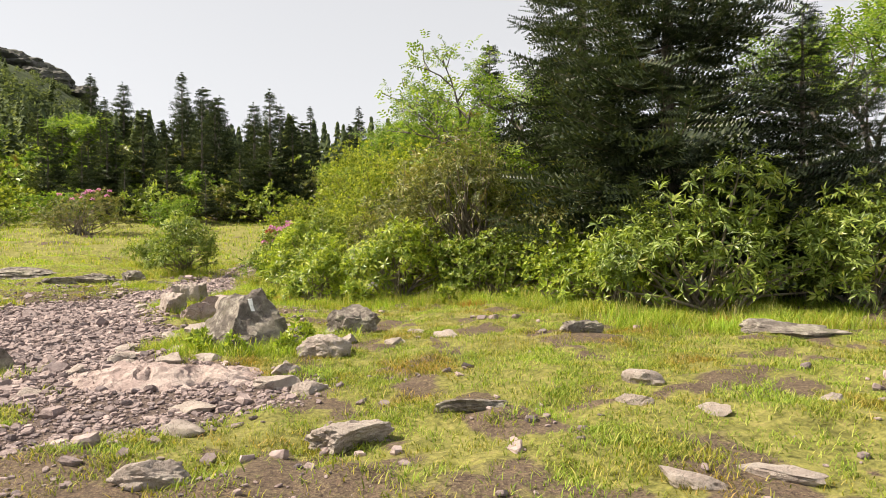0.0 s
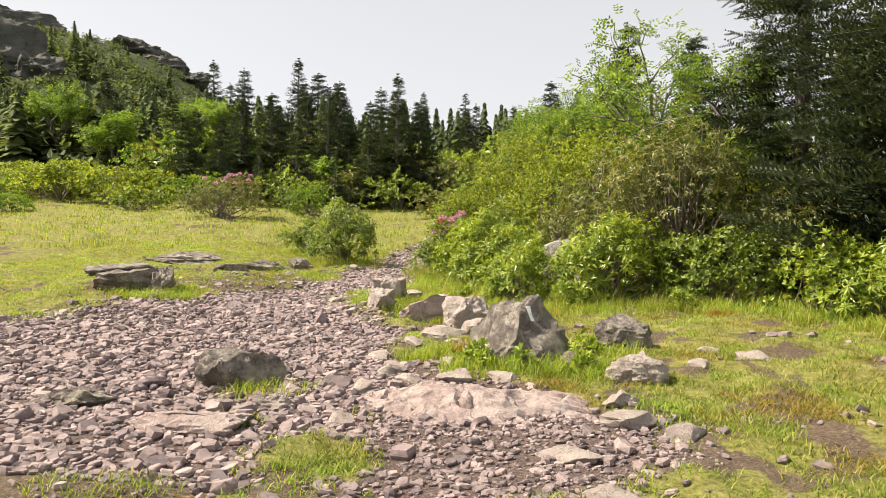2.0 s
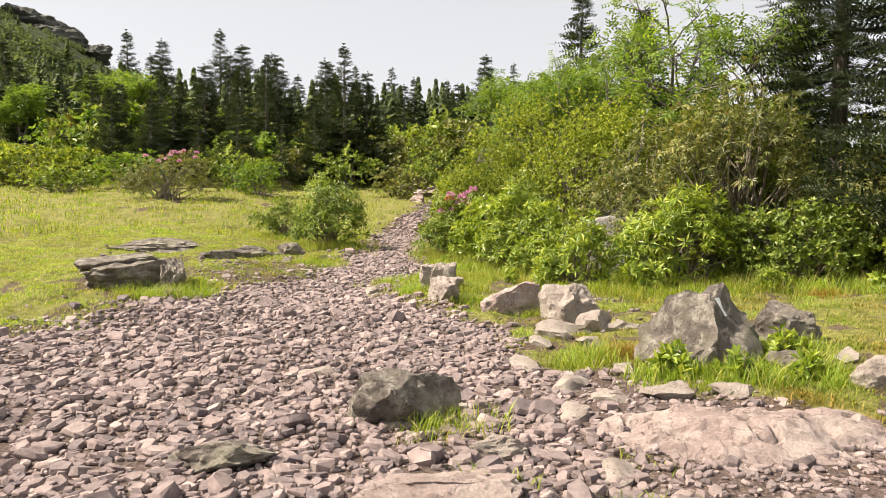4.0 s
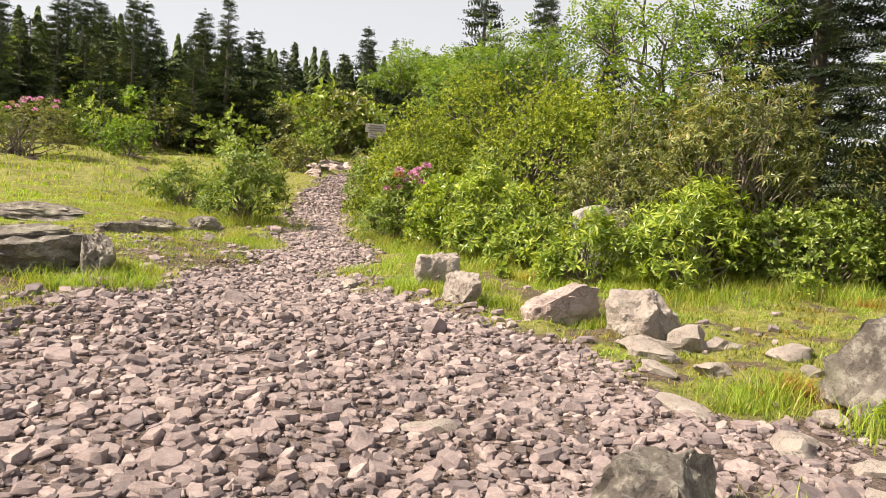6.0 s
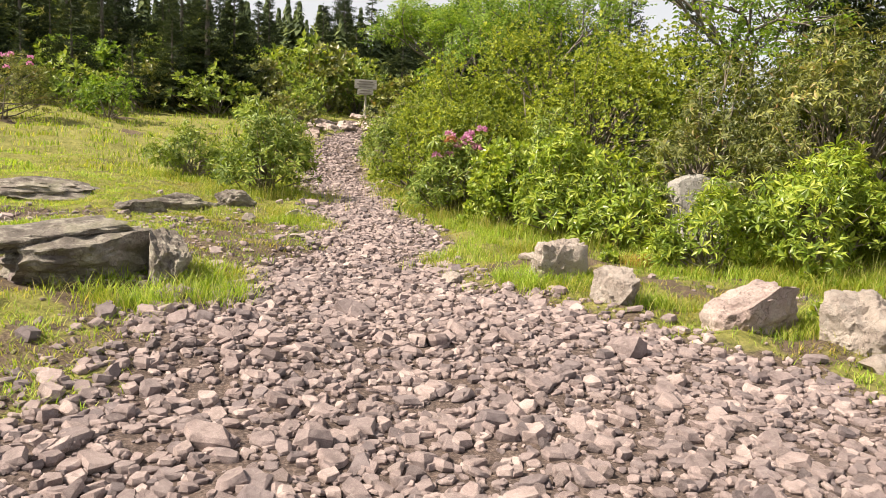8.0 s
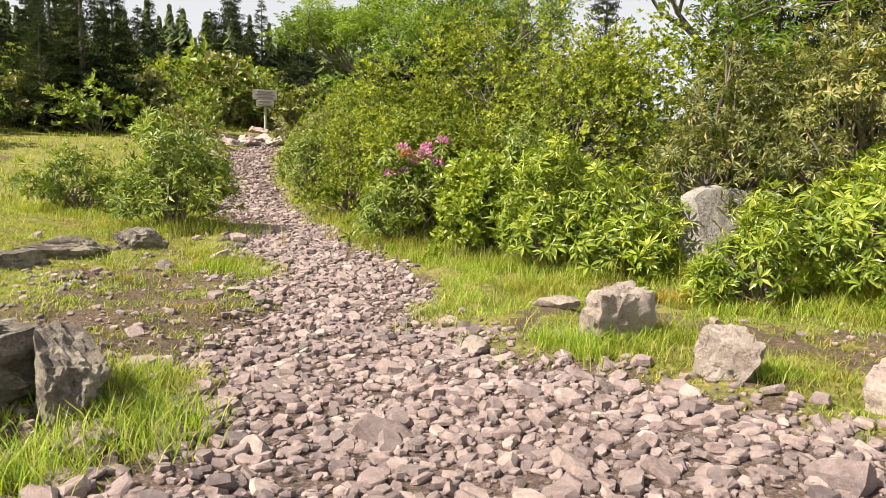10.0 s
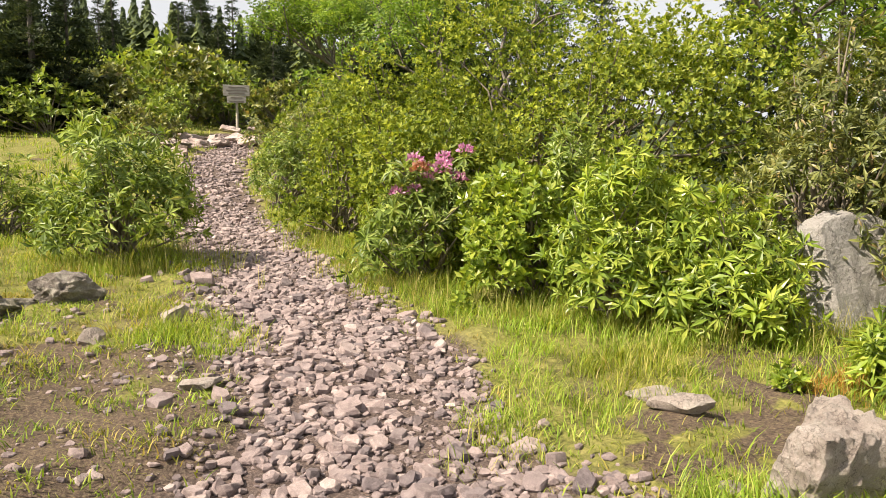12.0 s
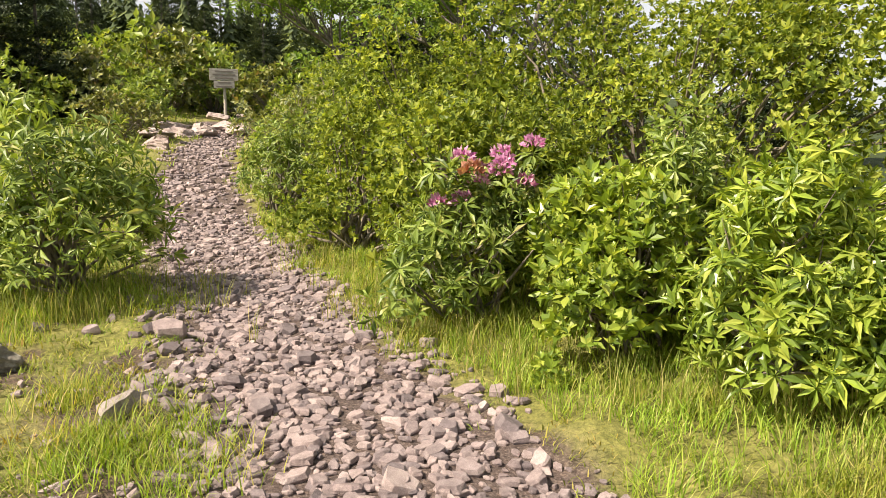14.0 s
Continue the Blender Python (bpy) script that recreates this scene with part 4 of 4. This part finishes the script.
# dark undergrowth at the feet of the spruces
for i in range(22):
    far_bush(-15 + 24 * i / 21 + rng.uniform(-0.5, 0.5), rng.uniform(50, 60), rng.uniform(1.6, 2.5), int(rng.choice([0, 1, 1, 3])))
for x, y, s, k in ((-12.5, 38, 1.0, 0), (-15, 41, 1.5, 2), (-18, 43, 1.7, 2), (-21, 40, 1.3, 3), (-24, 42, 1.8, 2), (-13, 43.5, 1.4, 2), (-10, 40.5, 1.2, 3), (-17.4, 36, 0.7, 3), (-20.6, 34, 1.5, 1)):
    far_bush(x, y, s, k, 0.8)

LINE = []
for i, (h, r, b) in enumerate(((9.0, 2.6, 0.7), (10.0, 2.3, 1.2), (8.0, 2.8, 0.4), (11.0, 2.3, 2.0))):
    (nv, nf), (wv, wf) = spruce_data(h, r, b, 40 + i, whorls=22, per=6, twigs=6, fine=False, droop=0.14, blunt=1.0)
    LINE.append((mesh_data("crown", nv, nf, M_FAR_SPRUCE), mesh_data("trunk", wv, wf, M_BARK, True), h))


def line_spruce(x, y, h, k, label, group):
    crown, trunk, h0 = LINE[k % 4]
    root = thing("spruce_tree", x, y, land_z(x, y) - 0.1, label, "tree", group, rng.uniform(0, 360))
    root.scale = (h / h0 * rng.uniform(0.95, 1.25), h / h0 * rng.uniform(0.95, 1.25), h / h0)
    part("trunk", trunk, root)
    part("crown", crown, root)


TALL = "dark spruce in the line of trees behind the meadow"
for k, (x, y, h) in enumerate(((1.3, 65.6, 8.6), (-8.3, 79.4, 12.5), (-6.2, 79, 11.0), (13.4, 105.8, 12.5), (-13.0, 74, 10.5), (-16.5, 77, 11.5), (17.0, 72, 10.5), (20.5, 74, 10.0))):
    line_spruce(x, y, h, k, TALL, "spruces of the tree line")
for k in range(40):
    y = rng.uniform(58, 86)
    line_spruce(-34 + 66 * k / 39 + rng.uniform(-0.8, 0.8), y + (14 if k % 2 and k < 13 else 0), rng.uniform(5.0, 8.6) + (y - 56) * 0.08, k, TALL, "spruces of the tree line")
for k, (x, y, h) in enumerate(((13.0, 41, 11.0), (15.2, 38, 9.8), (18.5, 44, 11), (20.5, 40, 10), (23, 36, 9.5), (13.2, 30, 7.5), (26, 30, 10))):
    line_spruce(x, y, h, k, "tall dark spruce rising behind the shrubs", "spruces behind the shrubs")
for k in range(15):
    line_spruce(-14 + 16 * k / 14 + rng.uniform(-0.7, 0.7), rng.uniform(43.5, 53), rng.uniform(4.4, 8.0), k, TALL, "spruces of the tree line")
for k, (x, y, h) in enumerate(((-9.6, 42.5, 4.2), (-7.2, 41.0, 3.2), (-5.4, 43.5, 4.6), (-3.2, 41.8, 3.4), (-1.4, 43.4, 4.4), (0.4, 45.5, 4.8), (-11.8, 44.5, 4.8), (-8.4, 45.2, 5.4))):
    line_spruce(x, y, h, k, "young dark spruce at the edge of the meadow", "young spruces at the meadow's edge")
for x, y, h, s in ((-14.5, 61, 6.5, 71), (-27, 66, 7.5, 72), (-20, 59, 5.5, 73)):
    broad_tree(x, y, h, 0.9, "light green leafy tree among the spruces", s, M_ASH, 0.6, 3, 9, group="leafy trees of the tree line")


# ---- far woods on the hill ----
def far_conifer(seed):
    """A small ragged spruce: tiers of narrow hanging sprays."""
    r2 = np.random.default_rng(seed)
    got = []
    for u in np.linspace(0.05, 0.95, 19):
        n = 8
        a = np.arange(n) * 2 * math.pi / n + r2.uniform(0, 6)
        rad = 0.36 * (1 - u) * r2.uniform(0.4, 1.3, n) + 0.008
        out = np.stack([np.cos(a), np.sin(a), 0 * a], 1)
        side = np.stack([-np.sin(a), np.cos(a), 0 * a], 1) * (0.02 + 0.055 * (1 - u))
        core = np.tile([0, 0, u + 0.07], (n, 1))
        tip = out * rad[:, None] + np.stack([0 * a, 0 * a, u + r2.uniform(-0.07, 0.04, n)], 1)
        half = (core + tip) / 2
        v = np.stack([core, half - side, tip, half + side], 1).reshape(-1, 3)
        k = np.arange(n)[:, None] * 4
        got.append((v, np.concatenate([k + (0, 1, 2), k + (0, 2, 3)])))
    return joined(got)


def far_clump(seed):
    """A rounded crown of many small leaves."""
    r2 = np.random.default_rng(seed)
    m = 95
    d = unit(r2.normal(size=(m, 3)))
    d[:, 2] = np.abs(d[:, 2])
    p = d * r2.uniform(0.3, 0.56, (m, 1)) * (1 + 0.25 * np.sin(5 * d[:, :1] + seed)) + (0, 0, 0.2)
    leaf = np.array([(0, 0, 0), (0.5, 0.4, 0.1), (1, 0, 0), (0.5, -0.4, 0.1)])
    return stamp(leaf, np.array([(0, 1, 2), (0, 2, 3)]), p, unit(r2.normal(size=(m, 3))), d, r2.uniform(0.1, 0.2, m))


n = 3300
wx, wy = rng.uniform(-150, 75, n), 62 + 150 * rng.random(n) ** 0.8
hgt = land(wx, wy)
ok = (np.abs(wx) < 0.75 * wy + 10) & ((wy > 88) | (rng.random(n) < 0.8))
crag_free = field(wx, wy, 22, 77) + 0.25 * smooth(185, 200, wy) * smooth(-20, -50, wx) < 0.78
ok &= crag_free & ((((wx + 68) / 14) ** 2 + ((wy - 137) / 6) ** 2) > 1)
fx, fy = rng.uniform(-42, 46, 480), rng.uniform(66, 94, 480)
wx, wy, hgt = np.concatenate([wx[ok], fx]), np.concatenate([wy[ok], fy]), np.concatenate([hgt[ok], land(fx, fy)])
is_con = rng.random(len(wx)) < np.where(wy < 95, 0.62, 0.1)
got = []
for i in range(3):
    for con, temp in ((True, far_conifer(90 + i)), (False, far_clump(95 + i))):
        k = (is_con == con) & (np.arange(len(wx)) % 3 == i)
        m = k.sum()
        a = rng.uniform(0, 6.28, m)
        size = rng.uniform(4.5, 8.5, m) if con else rng.uniform(2.4, 5.2, m)
        size = size * np.where(wy[k] > 165, 0.45, 1.0)
        got.append(stamp(temp[0], temp[1], np.stack([wx[k], wy[k], hgt[k] - 0.3], 1), np.stack([np.cos(a), np.sin(a), 0 * a], 1), np.tile([0, 0, 1.0], (m, 1)), size))
tagged(new("far_woods", mesh_data("far_woods", *joined(got), M_FAR_WOOD)), "dark mixed woods covering the hillside", "woods", kind="stuff")
M_CRAG = rock_material("dark_crag", [(0.3, (0.055, 0.052, 0.05)), (0.55, (0.105, 0.1, 0.095)), (0.75, (0.16, 0.15, 0.14))], (0.06, 0.075, 0.035), 0.6, 0.5, 0.12)
for x, y, sx, sy, sz in ((-50, 196, 8, 6, 4), (-60, 198, 10, 7, 4.5), (-44, 192, 5, 5, 3.5), (-88, 188, 14, 8, 6), (-104, 184, 16, 9, 8), (-67, 141, 9, 7, 8), (-60, 140, 5, 6, 5), (-76, 142, 9, 7, 7)):
    rock("crag", x, y, (sx, sy, sz), M_CRAG, "dark rocky crag on the crest of the hill", 20, 0.55, "crags of the hill", cuts=9, rough=0.22, detail=5, layers=0.03, boxy=0.3)


# ---- turf ----
def tuft_template(seed, n, spread, tall, lean, width):
    """A handful of bent grass blades, each three triangles."""
    r2 = np.random.default_rng(seed)
    got = []
    for _ in range(n):
        a, b = r2.uniform(0, 6.28, 2)
        base = np.array([math.cos(a), math.sin(a), 0]) * spread * r2.random() ** 0.5
        out = np.array([math.cos(b), math.sin(b), 0])
        side = np.array([-out[1], out[0], 0]) * width
        h, l = tall * r2.uniform(0.55, 1.15), lean * r2.uniform(0.3, 1.2)
        mid = base + out * l * 0.35 * tall + (0, 0, h * 0.6)
        tip = base + out * l * tall + (0, 0, h)
        got.append((np.array([base - side, base + side, mid - side * 0.8, mid + side * 0.8, tip]), np.array([(0, 1, 3), (0, 3, 2), (2, 3, 4)])))
    return joined(got)


SHORT = [tuft_template(200 + i, 11, 0.09, 0.034, 1.3, 0.0026) for i in range(4)]
LONG = [tuft_template(210 + i, 14, 0.1, 0.105, 1.15, 0.0025) for i in range(4)]
COARSE_TUFT = [tuft_template(220 + i, 9, 0.22, 0.16, 0.6, 0.012) for i in range(3)]


def tall_at(x, y):
    """How rank the grass grows: near the feet of the shrubs and along the right of the path."""
    t = np.zeros_like(x)
    for bx, by, br in BUSHES:
        t = np.maximum(t, 1 - np.clip((np.hypot(x - bx, y - by) - br) / 0.6, 0, 1))
    for bx, by, br in ((-5.05, 14.45, 0.5), (-5.9, 14.3, 0.45), (-4.7, 15.1, 0.35), (-0.3, 8.75, 0.45), (0.35, 9.1, 0.5), (-1.0, 9.7, 0.5), (-0.9, 14.2, 0.5), (-1.7, 14.3, 0.4), (-2.7, 8.4, 0.35), (-3.0, 21.8, 0.8), (-1.7, 21.6, 0.7), (-3.9, 20.0, 0.4)):
        t = np.maximum(t, 0.95 * np.exp(-(((x - bx) / br) ** 2 + ((y - by) / br) ** 2)))
    t = np.maximum(t, 0.62 * smooth(0.1, 0.5, -path_depth(x, y)) * smooth(13.5, 16, y) * smooth(-2.4, -1.5, x) * smooth(4, 2, x - 0.1 * y))
    return t


def sow(x, y, temps, size, seed):
    r2 = np.random.default_rng(seed)
    m = len(x)
    a = r2.uniform(0, 6.28, m)
    at = np.stack([x, y, land(x, y) - 0.008], 1)
    size = size * r2.uniform(0.7, 1.35, m)
    k = r2.integers(0, len(temps), m)
    along = np.stack([np.cos(a), np.sin(a), 0 * a], 1)
    return joined([stamp(tv, tf, at[k == i], along[k == i], np.tile([0, 0, 1.0], ((k == i).sum(), 1)), size[k == i]) for i, (tv, tf) in enumerate(temps)])


r3 = np.random.default_rng(77)
n = 68000
tx, ty = r3.uniform(-10, 8.5, n), 0.6 + 26 * r3.random(n)
dens = grass_at(tx, ty) * (0.45 + 0.75 * field(tx, ty, 0.5, 41))
dens = np.maximum(dens, 0.95 * smooth(0.25, 0.5, bare_at(tx, ty)) * smooth(0.38, 0.58, field(tx, ty, 0.35, 47)) * (1 - gravel_at(tx, ty)))
near = r3.random(n) < dens * np.clip(1.25 - 0.03 * ty, 0.3, 1) * np.where((tx < -4) & (ty < 4), 0.1, 1)
tx, ty = tx[near], ty[near]
rank = tall_at(tx, ty) + 0.35 * (field(tx, ty, 1.0, 43) - 0.5)
longer = rank > 0.52
fresh = (tx < -5.2 + 0.12 * (ty - 14)) & (ty > 8)
for name, pick, mat, words in (("turf", ~longer & ~fresh, M_GRASS, "short yellow-green turf in uneven patches"), ("meadow_turf", ~longer & fresh, M_LUSH, "fresh sunlit turf of the open meadow")):
    v, f = sow(tx[pick], ty[pick], SHORT, 0.85 + 0.5 * field(tx[pick], ty[pick], 0.8, 44) + 0.02 * ty[pick], 1)
    tagged(new(name, mesh_data(name, v, f, mat)), words, "grass", kind="stuff")
# close-cropped clumps where the meadow is walked
cx, cy = r3.uniform(-5, 6.5, 34000), r3.uniform(1.4, 9.5, 34000)
clump = smooth(0.48, 0.66, field(cx, cy, 0.45, 48, 3)) * (1 - smooth(0.4, 1.0, bare_at(cx, cy))) * (1 - gravel_at(cx, cy))
k = r3.random(len(cx)) < clump
vc, fc = sow(cx[k], cy[k], SHORT, 0.8 + 0.9 * field(cx[k], cy[k], 0.3, 49), 12)
tagged(new("turf_clumps", mesh_data("turf_clumps", vc, fc, M_GRASS)), "clumps of fresher green turf", "grass", kind="stuff")
v, f = sow(tx[longer], ty[longer], LONG, 0.6 + 0.9 * np.clip(rank[longer], 0, 1), 2)
tagged(new("long_grass", mesh_data("long_grass", v, f, M_LUSH)), "rank green grass at the feet of the shrubs", "grass", kind="stuff")
sed = np.array([(6.1, 8.75), (7.3, 8.1), (-0.8, 9.55), (-0.55, 9.75), (-3.15, 22.0), (0.4, 15.0), (3.4, 11.9)])
qx = np.repeat(sed[:, 0], 26) + r3.normal(size=len(sed) * 26) * 0.16
qy = np.repeat(sed[:, 1], 26) + r3.normal(size=len(sed) * 26) * 0.12
v, f = sow(qx, qy, LONG, 1.0, 9)
tagged(new("rusty_sedge", mesh_data("rusty_sedge", v, f, M_RUST)), "rust-coloured dry sedge in small patches", "grass", kind="stuff")
verge = np.array([(-5.0, 14.3), (-4.9, 14.65), (-5.25, 14.15), (-5.65, 14.05), (-4.8, 14.95), (-0.15, 8.6), (0.3, 8.75), (-0.75, 8.75), (0.75, 9.3), (-1.15, 9.6), (-1.05, 14.05), (-1.7, 14.05), (-1.75, 14.7), (-1.2, 13.1), (-2.75, 8.3), (-2.9, 19.9), (-3.1, 19.0), (-2.75, 18.6), (-0.6, 12.0), (-2.0, 16.0), (-2.75, 19.1)])
qx = np.repeat(verge[:, 0], 40) + r3.normal(size=len(verge) * 40) * 0.17
qy = np.repeat(verge[:, 1], 40) + r3.normal(size=len(verge) * 40) * 0.15
v, f = sow(qx, qy, LONG, 1.15, 16)
tagged(new("verge_grass", mesh_data("verge_grass", v, f, M_LUSH)), "lush green grass round the rocks", "grass", kind="stuff")
TALL_BLADE = [tuft_template(230 + i, 9, 0.07, 0.34, 0.5, 0.0028) for i in range(4)]
stand = np.array([(-2.9, 21.75), (-3.3, 21.9), (-2.4, 21.8), (-1.75, 22.0), (-1.5, 22.8), (-0.3, 20.4), (-0.35, 19.4), (-0.1, 18.6), (0.0, 17.7), (0.45, 16.9), (0.9, 16.2), (1.5, 15.5), (1.8, 13.5), (2.6, 13.2), (3.3, 12.7), (4.2, 11.7), (5.2, 9.2), (6.4, 8.6), (0.2, 21.4), (0.5, 22.6)])
qx = np.repeat(stand[:, 0], 22) + r3.normal(size=len(stand) * 22) * 0.28
qy = np.repeat(stand[:, 1], 22) + r3.normal(size=len(stand) * 22) * 0.24
v, f = sow(qx, qy, TALL_BLADE, 0.9, 15)
tagged(new("tall_grass", mesh_data("tall_grass", v, f, M_TALL)), "tall thin grass going to seed by the shrubs", "grass", kind="stuff")
n = 6000
tx, ty = r3.uniform(-34, 12, n), r3.uniform(24, 54, n)
k = (np.abs(tx) < 0.8 * ty) & (r3.random(n) < grass_at(tx, ty))
v, f = sow(tx[k], ty[k], COARSE_TUFT, 0.9, 3)
tagged(new("meadow_grass", mesh_data("meadow_grass", v, f, M_LUSH)), "sunlit grass of the upper meadow", "grass", kind="stuff")


# ---- loose stones ----
def chip_template(seed):
    """A broken slab of stone: an uneven many-sided plate with a slanting top and chipped corners."""
    r2 = np.random.default_rng(seed)
    k = int(r2.integers(5, 8))
    a = (np.arange(k) + r2.uniform(-0.32, 0.32, k)) * 2 * math.pi / k
    rad = r2.uniform(0.75, 1.15, k)
    wide, thick = r2.uniform(0.55, 0.9), r2.uniform(0.2, 0.46)
    ring = np.stack([np.cos(a) * rad, np.sin(a) * rad * wide, np.zeros(k)], 1)
    slant = r2.uniform(-0.22, 0.22, 2)
    top = ring * r2.uniform(0.68, 0.95, (k, 1))
    top[:, 2] = thick + top[:, 0] * slant[0] + top[:, 1] * slant[1]
    mid = ring * r2.uniform(0.95, 1.08, (k, 1)) + (0, 0, 1) * r2.uniform(-0.3, 0.35, (k, 1)) * thick
    low = ring * 0.8 - (0, 0, thick)
    bm = bmesh.new()
    for q in np.vstack([top, mid, low]):
        bm.verts.new(q)
    res = bmesh.ops.convex_hull(bm, input=bm.verts)
    bmesh.ops.delete(bm, geom=[g for g in res["geom_interior"] if isinstance(g, bmesh.types.BMVert)], context="VERTS")
    bmesh.ops.triangulate(bm, faces=bm.faces)
    bm.verts.ensure_lookup_table()
    bm.verts.index_update()
    v = np.array([q.co[:] for q in bm.verts])
    f = np.array([[w.index for w in t.verts] for t in bm.faces])
    bm.free()
    return v, f


CHIPS = [chip_template(300 + i) for i in range(24)]
stony = tagged(new("stony_path"), "footpath of loose pinkish angular stones", "path", kind="structure")


def strew(n, lo, hi, ymax, seed, edge=0.0, keep=None):
    """Places and sizes of stones over the path; a few lie past its edges."""
    r2 = np.random.default_rng(seed)
    y = 5.0 + (ymax - 5.0) * r2.random(n)
    x = r2.uniform(-8.5, 9, n)
    p = smooth(-0.35 - edge, 0.25, path_depth(x, y) + 0.5 * (field(x, y, 0.8, 3) - 0.5))
    k = (r2.random(n) < p * (0.65 + 0.6 * field(x, y, 0.7, 51))) & ((y < 27) | (lo > 0.045))
    x, y = x[k], y[k]
    s = lo + (hi - lo) * r2.random(len(x)) ** 2.2
    return x, y, s


groups = [strew(18000, 0.014, 0.03, 17, 1), strew(105000, 0.026, 0.07, 27, 2), strew(11000, 0.05, 0.115, 40, 3, 0.2), strew(900, 0.09, 0.17, 44, 4, 0.5), strew(24000, 0.05, 0.1, 44, 6)]
r4 = np.random.default_rng(88)
sx = np.concatenate([g[0] for g in groups])
sy = np.concatenate([g[1] for g in groups])
ss = np.concatenate([g[2] for g in groups])
# stray stones in turf and soil
ex, ey = r4.uniform(-8, 7, 5200), r4.uniform(1.2, 22, 5200)
keep = r4.random(5200) < (0.3 + 0.7 * bare_at(ex, ey)) * (1 - gravel_at(ex, ey)) * smooth(0.42, 0.68, field(ex, ey, 1.6, 61))
sx, sy = np.concatenate([sx, ex[keep]]), np.concatenate([sy, ey[keep]])
ss = np.concatenate([ss, 0.025 + 0.1 * r4.random(keep.sum()) ** 2.5])
ex, ey = r4.uniform(-7.5, 2.5, 40000), r4.uniform(1.2, 22, 40000)
keep = r4.random(40000) < smooth(0.25, 0.9, bare_at(ex, ey)) * (1 - gravel_at(ex, ey)) * (0.2 + 0.8 * smooth(0.35, 0.65, field(ex, ey, 0.7, 63)))
sx, sy = np.concatenate([sx, ex[keep]]), np.concatenate([sy, ey[keep]])
ss = np.concatenate([ss, 0.009 + 0.05 * r4.random(keep.sum()) ** 3.2])
ss = ss * np.where((sx > -1.9) & (sy < 9.2), 0.62, 0.92)
m = len(sx)
kind_of = r4.integers(0, len(CHIPS), m)
ang = r4.uniform(0, 6.28, m)
up = unit(np.stack([r4.normal(size=m) * 0.33, r4.normal(size=m) * 0.33, np.ones(m)], 1))
along = np.stack([np.cos(ang), np.sin(ang), r4.normal(size=m) * 0.1], 1)
at = np.stack([sx, sy, land(sx, sy) + ss * 0.22], 1)
# those at the walker's feet lie there one by one
single = np.flatnonzero((ss > 0.045) & (sx > -5.6) & (sx < -2.6) & (sy > 9.2) & (sy < 13.2))[:300]
mask = np.ones(m, bool)
mask[single] = False
pieces = []
for i, (tv, tf) in enumerate(CHIPS):
    k = mask & (kind_of == i)
    pieces.append(stamp(tv, tf, at[k], along[k], up[k], ss[k]))
gv, gf = joined(pieces)
tagged(part("gravel", mesh_data("gravel", gv, gf, M_STONE), stony, "loose pinkish grey stones of all sizes"), kind="stuff")
CHIP_MESH = [mesh_data("stone", tv, tf, M_STONE_PART) for tv, tf in CHIPS]
for j in single:
    ob = part("stone", CHIP_MESH[kind_of[j]], stony)
    z = Vector(up[j])
    x = Vector(along[j]).normalized()
    y = z.cross(x).normalized()
    x = y.cross(z)
    ob.matrix_basis = Matrix.Translation(at[j]) @ Matrix((x, y, z)).transposed().to_4x4() @ Matrix.Scale(ss[j], 4)
